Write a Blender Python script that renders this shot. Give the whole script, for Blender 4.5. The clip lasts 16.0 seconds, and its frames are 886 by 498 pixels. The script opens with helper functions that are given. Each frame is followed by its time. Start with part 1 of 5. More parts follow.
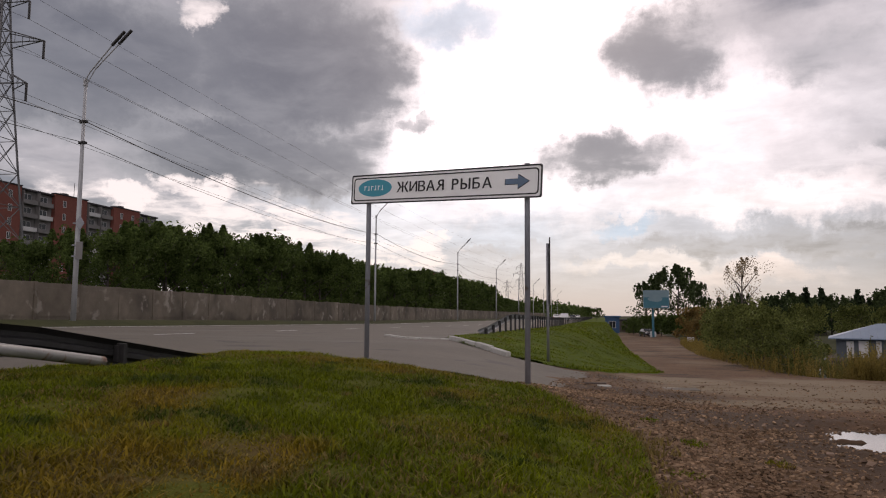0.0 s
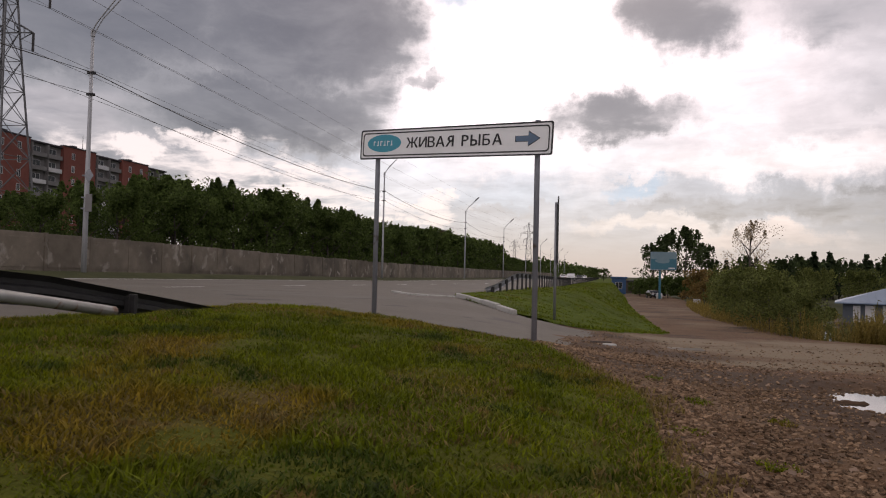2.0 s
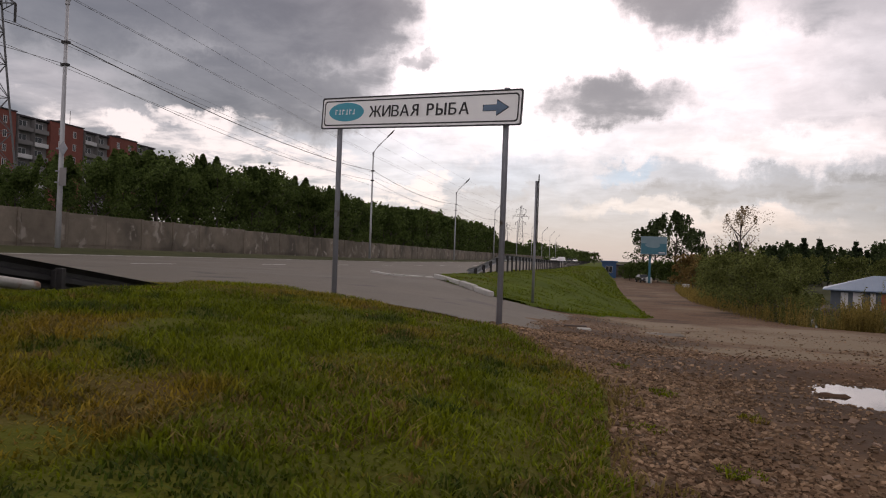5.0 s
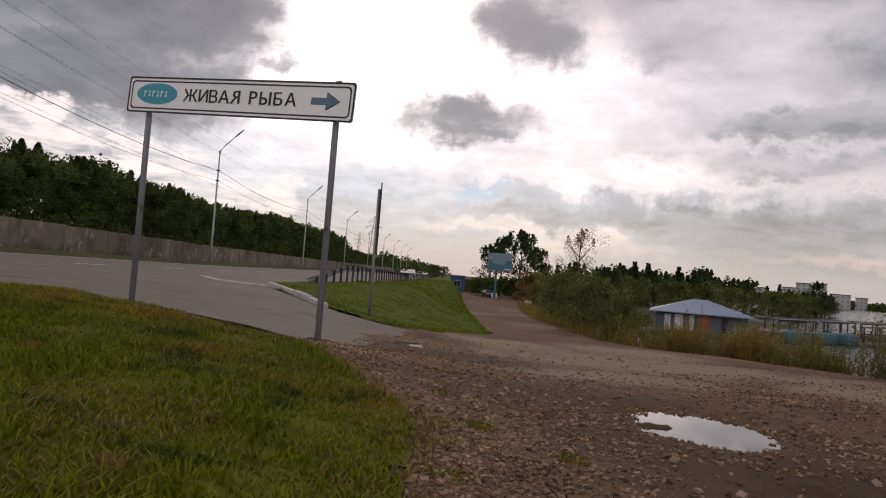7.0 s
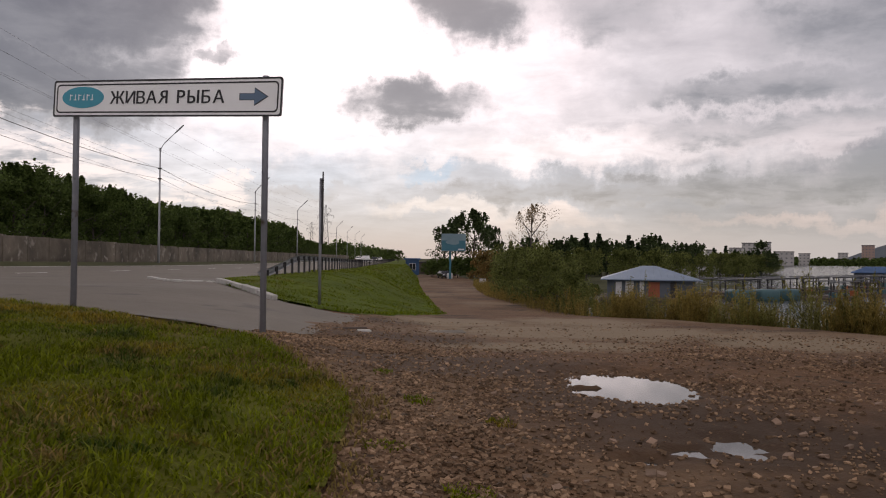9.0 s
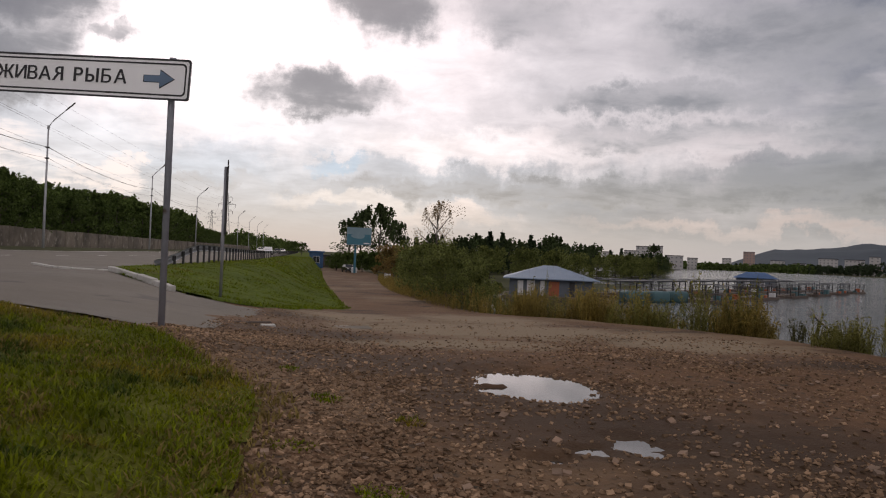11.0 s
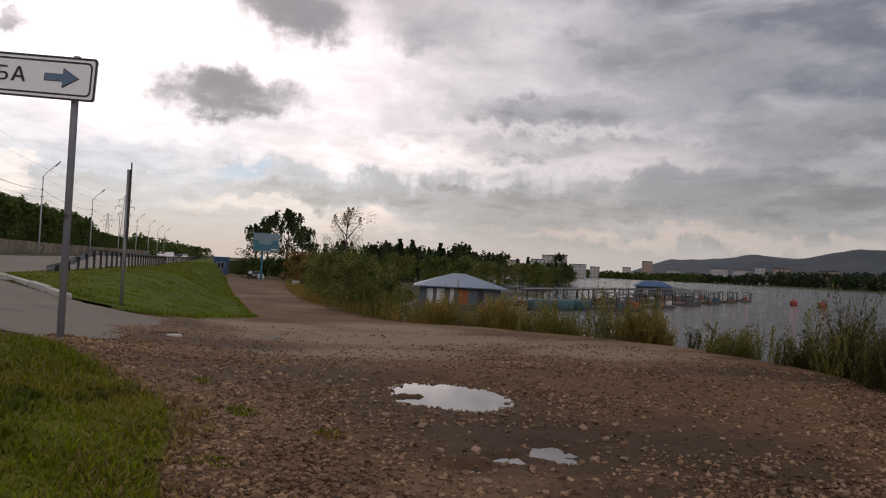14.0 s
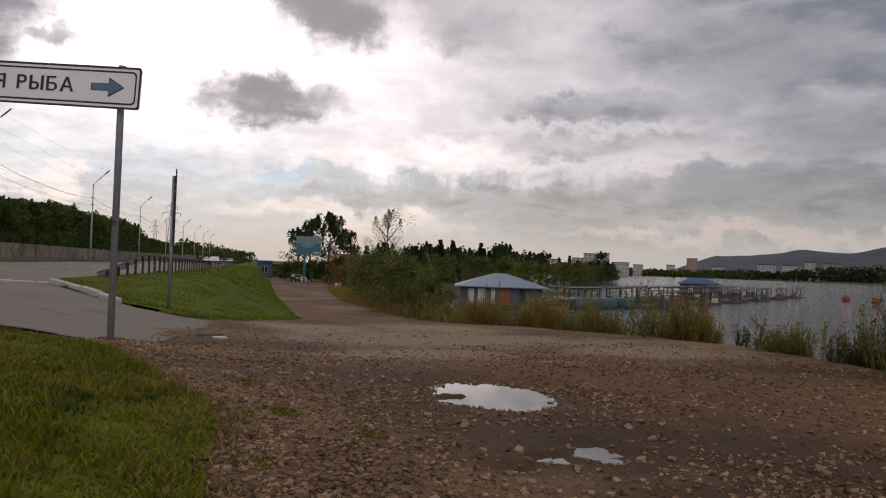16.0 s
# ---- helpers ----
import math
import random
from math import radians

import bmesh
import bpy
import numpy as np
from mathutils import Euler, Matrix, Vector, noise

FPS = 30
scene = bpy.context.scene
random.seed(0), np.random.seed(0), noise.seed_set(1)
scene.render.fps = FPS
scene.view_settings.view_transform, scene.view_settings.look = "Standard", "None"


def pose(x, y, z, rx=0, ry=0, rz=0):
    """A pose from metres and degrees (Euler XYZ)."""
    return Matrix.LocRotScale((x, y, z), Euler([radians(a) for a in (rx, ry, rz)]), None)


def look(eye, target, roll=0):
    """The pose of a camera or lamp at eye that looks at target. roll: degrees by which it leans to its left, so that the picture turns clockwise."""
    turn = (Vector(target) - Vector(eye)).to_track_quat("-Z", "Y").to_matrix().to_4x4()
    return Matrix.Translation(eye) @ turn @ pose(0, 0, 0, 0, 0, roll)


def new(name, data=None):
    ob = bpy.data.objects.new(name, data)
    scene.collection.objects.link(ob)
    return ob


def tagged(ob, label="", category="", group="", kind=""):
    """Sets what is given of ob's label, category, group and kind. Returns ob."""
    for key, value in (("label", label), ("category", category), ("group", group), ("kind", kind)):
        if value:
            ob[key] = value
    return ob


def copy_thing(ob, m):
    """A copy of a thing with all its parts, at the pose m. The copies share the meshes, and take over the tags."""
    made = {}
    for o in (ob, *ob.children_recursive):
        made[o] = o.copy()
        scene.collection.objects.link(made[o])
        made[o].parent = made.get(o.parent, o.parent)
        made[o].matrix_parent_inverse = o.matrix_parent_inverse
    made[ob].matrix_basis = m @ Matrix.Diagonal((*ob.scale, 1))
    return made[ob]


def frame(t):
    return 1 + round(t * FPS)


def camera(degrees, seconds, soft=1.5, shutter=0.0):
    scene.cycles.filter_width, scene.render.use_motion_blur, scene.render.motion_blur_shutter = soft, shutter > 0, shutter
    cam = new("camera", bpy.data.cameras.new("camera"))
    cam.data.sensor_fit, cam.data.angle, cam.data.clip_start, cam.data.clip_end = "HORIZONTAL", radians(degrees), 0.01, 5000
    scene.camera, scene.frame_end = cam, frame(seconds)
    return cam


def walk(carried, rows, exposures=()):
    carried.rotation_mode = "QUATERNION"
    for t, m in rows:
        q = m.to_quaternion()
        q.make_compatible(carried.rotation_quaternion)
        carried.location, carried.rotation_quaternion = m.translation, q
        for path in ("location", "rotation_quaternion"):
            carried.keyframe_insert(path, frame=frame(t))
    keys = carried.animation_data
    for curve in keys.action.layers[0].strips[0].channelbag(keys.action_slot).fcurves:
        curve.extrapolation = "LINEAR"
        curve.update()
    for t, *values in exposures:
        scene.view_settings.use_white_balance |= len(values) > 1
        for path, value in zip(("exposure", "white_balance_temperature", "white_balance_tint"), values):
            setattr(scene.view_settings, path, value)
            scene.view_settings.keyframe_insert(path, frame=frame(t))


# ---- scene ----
cam = camera(63.0, 16.0, 1.1)
# seconds, eye x y z, yaw, pitch, roll
ROWS = [
    (0.0, 0.379, 1.767, 1.169, 12.443, 5.220, -0.414),
    (0.5, 0.368, 1.758, 1.167, 12.084, 5.396, -0.808),
    (1.0, 0.363, 1.755, 1.160, 11.969, 5.102, -0.855),
    (1.5, 0.362, 1.760, 1.154, 12.023, 4.717, -0.794),
    (2.0, 0.368, 1.769, 1.144, 12.992, 1.917, -1.348),
    (2.5, 0.387, 1.784, 1.133, 12.863, 1.531, -1.321),
    (3.0, 0.382, 1.784, 1.128, 13.104, 0.594, -1.031),
    (5.5, 0.651, 2.705, 1.100, 11.506, 0.410, -2.994),
    (6.0, 0.576, 2.921, 1.099, 7.950, -1.055, -2.068),
    (6.5, 0.723, 3.197, 1.122, 5.199, 0.679, -3.033),
    (7.0, 0.846, 3.313, 1.125, 0.637, 2.032, -4.558),
    (7.5, 1.048, 3.206, 1.132, -1.246, -0.156, -3.968),
    (8.0, 1.056, 3.106, 1.125, -1.696, 0.800, -1.513),
    (10.5, 1.017, 3.034, 1.153, -6.295, 0.761, -1.687),
    (11.0, 0.987, 3.070, 1.157, -10.406, 0.605, -2.363),
    (11.5, 0.940, 3.087, 1.164, -13.469, 0.517, -2.617),
    (12.0, 0.925, 3.086, 1.168, -14.680, 0.810, -2.932),
    (12.5, 0.925, 3.074, 1.168, -15.219, 1.155, -2.489),
    (13.0, 0.912, 3.066, 1.176, -15.993, 1.422, -2.634),
    (13.5, 0.903, 3.052, 1.180, -16.793, 1.611, -2.724),
    (14.0, 0.893, 3.037, 1.186, -17.589, 1.505, -2.794),
    (14.5, 0.884, 3.026, 1.189, -18.630, 1.793, -3.074),
    (15.0, 0.889, 3.037, 1.185, -18.237, 1.762, -3.011),
    (15.5, 0.901, 3.052, 1.179, -16.409, 1.772, -2.327),
    (16.0, 0.907, 3.062, 1.174, -14.354, 1.416, -1.941),
]
walk(cam, [(t, pose(x, y, z, 90 + pitch, roll, yaw)) for t, x, y, z, yaw, pitch, roll in ROWS], [(0.0, 0.0, 7080, 24), (8.0, -0.02, 7080, 24), (10.5, -0.08, 7050, 22), (16.0, -0.08, 7050, 22)])

# ---- light: broken cloud, soft light from a veiled sun ahead ----
SUN_EL, SUN_AZ = 38.0, 3.0      # degrees up, and left of the road's direction


def heading(az, el):
    """Unit vector: az degrees left of +y, el degrees up."""
    a, e = radians(az), radians(el)
    return Vector((-math.sin(a) * math.cos(e), math.cos(a) * math.cos(e), math.sin(e)))


def links(tree, *pairs):
    for a, b in pairs:
        tree.links.new(a, b)


def build_world():
    w = bpy.data.worlds.new("sky")
    scene.world = w
    w.use_nodes = True
    t = w.node_tree
    t.nodes.clear()
    N = t.nodes.new

    def math_(op, a, b=None, clamp=False):
        n = N("ShaderNodeMath")
        n.operation, n.use_clamp = op, clamp
        for i, v in enumerate((a, b)):
            if v is None:
                continue
            if isinstance(v, (int, float)):
                n.inputs[i].default_value = v
            else:
                t.links.new(v, n.inputs[i])
        return n.outputs[0]

    def ramp(val, lo, hi):
        n = N("ShaderNodeMapRange")
        n.interpolation_type = "SMOOTHSTEP"
        t.links.new(val, n.inputs[0])
        n.inputs[1].default_value, n.inputs[2].default_value = lo, hi
        return n.outputs[0]

    def mix(fac, a, b):
        n = N("ShaderNodeMix")
        n.data_type = "RGBA"
        t.links.new(fac, n.inputs[0])
        for i, v in ((6, a), (7, b)):
            if isinstance(v, tuple):
                n.inputs[i].default_value = (*v, 1)
            else:
                t.links.new(v, n.inputs[i])
        return n.outputs[2]

    def fbm(vec, scale, detail=6.0, rough=0.55, dist=0.0):
        n = N("ShaderNodeTexNoise")
        t.links.new(vec, n.inputs["Vector"])
        n.inputs["Scale"].default_value, n.inputs["Detail"].default_value = scale, detail
        n.inputs["Roughness"].default_value, n.inputs["Distortion"].default_value = rough, dist
        return n.outputs[0]

    sky = N("ShaderNodeTexSky")
    sky.sky_type, sky.sun_disc = "NISHITA", False
    sky.sun_elevation, sky.sun_rotation = radians(SUN_EL), radians(-SUN_AZ)
    coord = N("ShaderNodeTexCoord").outputs["Generated"]
    sep = N("ShaderNodeSeparateXYZ")
    t.links.new(coord, sep.inputs[0])
    up = math_("MAXIMUM", sep.outputs[2], 0.0)
    # cloud deck: the direction laid onto a flat layer
    den = math_("ADD", up, 0.16)
    comb = N("ShaderNodeCombineXYZ")
    links(t, (math_("DIVIDE", sep.outputs[0], den), comb.inputs[0]), (math_("DIVIDE", sep.outputs[1], den), comb.inputs[1]))
    deck = comb.outputs[0]
    big = fbm(deck, 1.3, 8, 0.58, 0.25)
    fine = fbm(deck, 4.2, 8, 0.6, 0.3)
    streak = N("ShaderNodeMapping")
    streak.inputs["Scale"].default_value = (1.0, 3.2, 7.5)
    t.links.new(coord, streak.inputs[0])
    bands = fbm(streak.outputs[0], 2.2, 7, 0.55, 0.2)
    warp = N("ShaderNodeVectorMath")
    warp.operation = "MULTIPLY_ADD"
    wn = N("ShaderNodeTexNoise")
    t.links.new(coord, wn.inputs["Vector"])
    wn.inputs["Scale"].default_value, wn.inputs["Detail"].default_value, wn.inputs["Roughness"].default_value = 13.0, 8, 0.66
    t.links.new(wn.outputs[1], warp.inputs[0])
    warp.inputs[1].default_value, warp.inputs[2].default_value = (WARP, WARP, WARP), (-WARP / 2, -WARP / 2, -WARP / 2)
    shift = N("ShaderNodeVectorMath")
    shift.operation = "ADD"
    links(t, (coord, shift.inputs[0]), (warp.outputs[0], shift.inputs[1]))

    def blob(az, el, wide, tall):
        """A soft oval region of sky round one heading, with a ragged edge."""
        m = Matrix.Rotation(radians(-el), 4, "X") @ Matrix.Rotation(radians(-az), 4, "Z")
        out = []
        for row, size in ((m[0], wide), (m[2], tall)):
            n = N("ShaderNodeVectorMath")
            n.operation = "DOT_PRODUCT"
            t.links.new(shift.outputs[0], n.inputs[0])
            n.inputs[1].default_value = row[:3]
            out.append(math_("POWER", math_("ABSOLUTE", math_("DIVIDE", n.outputs["Value"], math.sin(radians(size)))), 2.0))
        front = N("ShaderNodeVectorMath")
        front.operation = "DOT_PRODUCT"
        t.links.new(coord, front.inputs[0])
        front.inputs[1].default_value = m[1][:3]
        d = math_("ADD", out[0], out[1])
        inside = math_("SUBTRACT", 1.0, ramp(d, 0.0, 1.7))
        return math_("MULTIPLY", inside, math_("GREATER_THAN", front.outputs["Value"], 0.2))

    # thin bright veil with soft structure
    veil = ramp(bands, 0.40, 0.62)
    col = mix(veil, VEIL_DARK, VEIL_LIGHT)
    # bright glow of the hidden sun behind the veil, plus an added unseen patch
    for az, el, wide, tall, power, colour in GLOWS:
        col = mix(math_("MULTIPLY", blob(az, el, wide, tall), power), col, colour)
    # patches of blue
    for az, el, wide, tall, power in GAPS:
        col = mix(math_("MULTIPLY", blob(az, el, wide, tall), power), col, BLUE)
    # dark cloud bodies, mottled
    dark = mix(ramp(fine, 0.3, 0.75), CLOUD_DARK, (0.146, 0.157, 0.160))
    thick = None
    for az, el, wide, tall, power in CLOUDS:
        b = math_("MULTIPLY", blob(az, el, wide, tall), power)
        thick = b if thick is None else math_("MAXIMUM", thick, b)
    body = math_("ADD", thick, math_("ADD", math_("MULTIPLY", math_("SUBTRACT", big, 0.5), 1.5), math_("MULTIPLY", math_("SUBTRACT", fine, 0.5), 1.15)))
    puff = ramp(body, 0.15, 0.9)
    # thin parts of a cloud are lit through, thick parts stay dark
    dark = mix(ramp(body, 0.45, 1.25), CLOUD_MID, dark)
    mottle = N("ShaderNodeMapRange")
    t.links.new(fine, mottle.inputs[0])
    mottle.inputs[1].default_value, mottle.inputs[2].default_value, mottle.inputs[3].default_value, mottle.inputs[4].default_value = 0.3, 0.7, 0.76, 1.14
    shade = N("ShaderNodeVectorMath")
    shade.operation = "SCALE"
    links(t, (col, shade.inputs[0]), (mottle.outputs[0], shade.inputs["Scale"]))
    col = mix(puff, shade.outputs[0], dark)
    # white cumulus low down
    for az, el, wide, tall, power in PUFFS:
        b = math_("MULTIPLY", blob(az, el, wide, tall), power)
        b2 = ramp(math_("ADD", b, math_("MULTIPLY", math_("SUBTRACT", fine, 0.5), 1.6)), 0.35, 0.85)
        col = mix(b2, col, (0.82, 0.80, 0.77))
    # haze at the horizon
    col = mix(math_("SUBTRACT", 1.0, ramp(up, 0.0, 0.10)), col, HAZE)
    # the clear sky shines through a little everywhere
    scale = N("ShaderNodeVectorMath")
    scale.operation = "SCALE"
    t.links.new(sky.outputs[0], scale.inputs[0])
    scale.inputs["Scale"].default_value = 0.02
    add = N("ShaderNodeVectorMath")
    add.operation = "ADD"
    gain = N("ShaderNodeVectorMath")
    gain.operation = "SCALE"
    t.links.new(col, gain.inputs[0])
    gain.inputs["Scale"].default_value = SKY_GAIN
    links(t, (scale.outputs[0], add.inputs[0]), (gain.outputs[0], add.inputs[1]))
    bg = N("ShaderNodeBackground")
    bg.inputs[1].default_value = 1.0
    out = N("ShaderNodeOutputWorld")
    links(t, (add.outputs[0], bg.inputs[0]), (bg.outputs[0], out.inputs[0]))


WARP = 0.115
SKY_GAIN = 1.0
VEIL_DARK, VEIL_LIGHT = (0.145, 0.162, 0.180), (0.385, 0.395, 0.405)
BLUE, HAZE = (0.36, 0.52, 0.64), (0.345, 0.385, 0.415)
CLOUD_DARK, CLOUD_MID = (0.058, 0.062, 0.064), (0.265, 0.284, 0.286)
# headings: degrees left of the road, degrees up, half width, half height, strength
# heading 180: unseen bright patch added behind the camera to lift surfaces facing it
GLOWS = [(180, 35, 80, 42, 0.95, (0.92, 0.92, 0.94)), (4, 9, 26, 10, 0.8, (0.55, 0.63, 0.68)), (-20, 15, 17, 7, 0.7, (0.68, 0.69, 0.70)), (-22, 10, 16, 3, 0.5, (0.72, 0.70, 0.70)), (7, 17, 14, 9, 1.0, (1.25, 1.24, 1.24)), (3, 22, 10, 7, 0.9, (1.25, 1.22, 1.22)), (-6, 15, 9, 5, 0.8, (1.05, 1.02, 1.03)), (-12, 8.6, 10, 1.5, 0.8, (1.0, 0.98, 0.97)),
         (-26, 9, 12, 0.9, 0.45, (0.85, 0.82, 0.82)), (-38, 2.9, 16, 0.7, 0.6, (0.72, 0.58, 0.50)), (-10, 3.2, 6, 0.9, 0.6, (0.95, 0.84, 0.74)), (-3, 4.2, 6, 0.7, 0.5, (0.95, 0.90, 0.80)), (17, 7, 5, 3, 0.7, (0.76, 0.84, 0.88))]
GAPS = [(11.8, 22.5, 4.5, 1.6, 0.8), (-2.0, 7.2, 2.4, 0.55, 0.9), (8, 6.5, 5, 1.6, 0.35)]
# heading 0, 70 up: unseen dark cloud added overhead to dim the ground
CLOUDS = [(25, 19, 10, 6, 1.25), (39, 18, 11, 6, 1.25), (28, 12, 11, 3.4, 1.15), (20, 14.5, 4, 4, 0.8), (-5, 20, 5.2, 3.6, 0.95), (-0.6, 12.2, 6.5, 2.3, 0.9), (-3.2, 11.6, 3, 1.4, 0.75), (14.7, 15, 2.0, 0.9, 0.6),
          (-16, 18.5, 5, 2.5, 0.6), (-36, 16, 11, 3.2, 0.65), (-45, 11, 8, 2.2, 0.8), (-26, 12.5, 10, 1.4, 0.55), (-20, 5.6, 24, 1.2, 0.7), (-32, 9.5, 16, 1.5, 0.6), (-41, 6.5, 14, 2.6, 0.9), (-38, 1.0, 20, 1.2, 0.5), (2, 4.8, 12, 0.7, 0.4), (60, 20, 16, 10, 0.9), (-70, 25, 20, 10, 0.7), (0, 70, 40, 24, 0.9), (-44, 4.5, 12, 2.2, 0.55)]
PUFFS = [(31, 7.0, 9, 3.2, 0.62), (22, 6.0, 7, 3.0, 0.58), (41, 7.5, 6, 3.5, 0.55), (36.6, 8.5, 2.2, 1.2, 0.85), (33.6, 9.6, 2.2, 1.0, 0.8), (30.5, 8.8, 2.6, 1.6, 0.8), (25.5, 6.4, 3.0, 1.2, 0.75), (13.5, 5.0, 2.2, 1.8, 0.8), (16.5, 4.3, 2.4, 1.0, 0.7), (31.5, 22.5, 2.2, 1.8, 0.7)]
build_world()

lamp = bpy.data.lights.new("sun", "SUN")
lamp.energy, lamp.angle, lamp.color = 0.5, radians(20), (1.0, 0.95, 0.88)
sun = new("sun", lamp)
sun.matrix_world = look((0, 0, 60), Vector((0, 0, 60)) - heading(SUN_AZ, SUN_EL))
scene.view_settings.exposure = 0.0

# ---- materials ----
MATS = {}


def material(name, colour, colour2=None, rough=0.8, scale=8.0, metal=0.0, bump=0.0, bump_scale=60.0, spots=None, per_object=0.0, spec=0.5):
    """A surface with two scales of variation between two colours, optional stains, and fine relief."""
    if name in MATS:
        return MATS[name]
    m = bpy.data.materials.new(name)
    MATS[name] = m
    m.use_nodes = True
    t = m.node_tree
    N, L = t.nodes.new, t.links.new
    b = t.nodes["Principled BSDF"]
    b.inputs["Roughness"].default_value, b.inputs["Metallic"].default_value = rough, metal
    b.inputs["Specular IOR Level"].default_value = spec
    where = N("ShaderNodeNewGeometry").outputs["Position"]
    big = N("ShaderNodeTexNoise")
    L(where, big.inputs["Vector"])
    big.inputs["Scale"].default_value, big.inputs["Detail"].default_value = scale * 0.12, 5
    small = N("ShaderNodeTexNoise")
    L(where, small.inputs["Vector"])
    small.inputs["Scale"].default_value, small.inputs["Detail"].default_value, small.inputs["Roughness"].default_value = scale, 6, 0.65
    av = N("ShaderNodeMath")
    av.operation = "ADD"
    L(big.outputs[0], av.inputs[0])
    L(small.outputs[0], av.inputs[1])
    r = N("ShaderNodeMapRange")
    L(av.outputs[0], r.inputs[0])
    r.inputs[1].default_value, r.inputs[2].default_value = 0.7, 1.3
    mx = N("ShaderNodeMix")
    mx.data_type = "RGBA"
    L(r.outputs[0], mx.inputs[0])
    c2 = colour2 or tuple(c * 0.75 for c in colour)
    mx.inputs[6].default_value, mx.inputs[7].default_value = (*c2, 1), (*colour, 1)
    col = mx.outputs[2]
    for sc, lo, hi, sp in ([spots] if isinstance(spots, tuple) else spots or []):
        n = N("ShaderNodeTexNoise")
        L(where, n.inputs["Vector"])
        n.inputs["Scale"].default_value, n.inputs["Detail"].default_value, n.inputs["Distortion"].default_value = sc, 7, 0.4
        rr = N("ShaderNodeMapRange")
        rr.interpolation_type = "SMOOTHSTEP"
        L(n.outputs[0], rr.inputs[0])
        rr.inputs[1].default_value, rr.inputs[2].default_value = lo, hi
        m2 = N("ShaderNodeMix")
        m2.data_type = "RGBA"
        L(rr.outputs[0], m2.inputs[0])
        L(col, m2.inputs[6])
        m2.inputs[7].default_value = (*sp, 1)
        col = m2.outputs[2]
    if per_object:
        info = N("ShaderNodeObjectInfo")
        hv = N("ShaderNodeHueSaturation")
        k = N("ShaderNodeMapRange")
        L(info.outputs["Random"], k.inputs[0])
        k.inputs[3].default_value, k.inputs[4].default_value = 1 - per_object, 1 + per_object
        L(k.outputs[0], hv.inputs["Value"])
        L(col, hv.inputs["Color"])
        col = hv.outputs[0]
    L(col, b.inputs["Base Color"])
    if bump:
        n = N("ShaderNodeTexNoise")
        L(where, n.inputs["Vector"])
        n.inputs["Scale"].default_value, n.inputs["Detail"].default_value = bump_scale, 5
        bp = N("ShaderNodeBump")
        bp.inputs["Strength"].default_value, bp.inputs["Distance"].default_value = bump, 0.02
        L(n.outputs[0], bp.inputs["Height"])
        L(bp.outputs[0], b.inputs["Normal"])
    return m


def leafy(name, c1, c2, rough=0.6, scale=0.8, vary=0.45, spots=None):
    """Foliage: varies leaf by leaf and clump by clump, lets a little light through."""
    if name in MATS:
        return MATS[name]
    m = material(name, c1, c2, rough, scale, spec=0.08, spots=spots)
    t = m.node_tree
    N, L = t.nodes.new, t.links.new
    b = t.nodes["Principled BSDF"]
    src = b.inputs["Base Color"].links[0].from_socket
    hv = N("ShaderNodeHueSaturation")
    g = N("ShaderNodeNewGeometry")
    k = N("ShaderNodeMapRange")
    L(g.outputs["Random Per Island"], k.inputs[0])
    k.inputs[3].default_value, k.inputs[4].default_value = 1 - vary, 1 + vary
    L(k.outputs[0], hv.inputs["Value"])
    L(src, hv.inputs["Color"])
    L(hv.outputs[0], b.inputs["Base Color"])
    tr = N("ShaderNodeBsdfTranslucent")
    L(hv.outputs[0], tr.inputs["Color"])
    ms = N("ShaderNodeMixShader")
    ms.inputs[0].default_value = 0.42
    out = t.nodes["Material Output"]
    L(b.outputs[0], ms.inputs[1])
    L(tr.outputs[0], ms.inputs[2])
    L(ms.outputs[0], out.inputs["Surface"])
    return m


DIRT = material("gravelly_dirt", (0.160, 0.086, 0.043), (0.086, 0.045, 0.022), 0.85, 5.0, bump=0.5, bump_scale=45, spec=0.15,
                spots=[(0.14, 0.47, 0.66, (0.190, 0.128, 0.076)), (0.42, 0.52, 0.68, (0.046, 0.028, 0.016)), (7.0, 0.58, 0.68, (0.044, 0.031, 0.019)), (22.0, 0.58, 0.66, (0.170, 0.111, 0.067))])
SOIL = material("bank_soil", (0.070, 0.074, 0.032), (0.038, 0.042, 0.018), 0.95, 1.2, bump=0.6, bump_scale=6, spec=0.1)
TURF = material("turf", (0.120, 0.124, 0.018), (0.072, 0.080, 0.012), 0.9, 1.6, bump=0.9, bump_scale=35, spec=0.05, spots=(0.5, 0.52, 0.7, (0.125, 0.085, 0.030)))
TURF2 = material("embankment_turf", (0.092, 0.128, 0.011), (0.056, 0.082, 0.008), 0.9, 1.2, bump=0.9, bump_scale=30, spec=0.05, spots=(0.4, 0.56, 0.75, (0.104, 0.096, 0.024)))


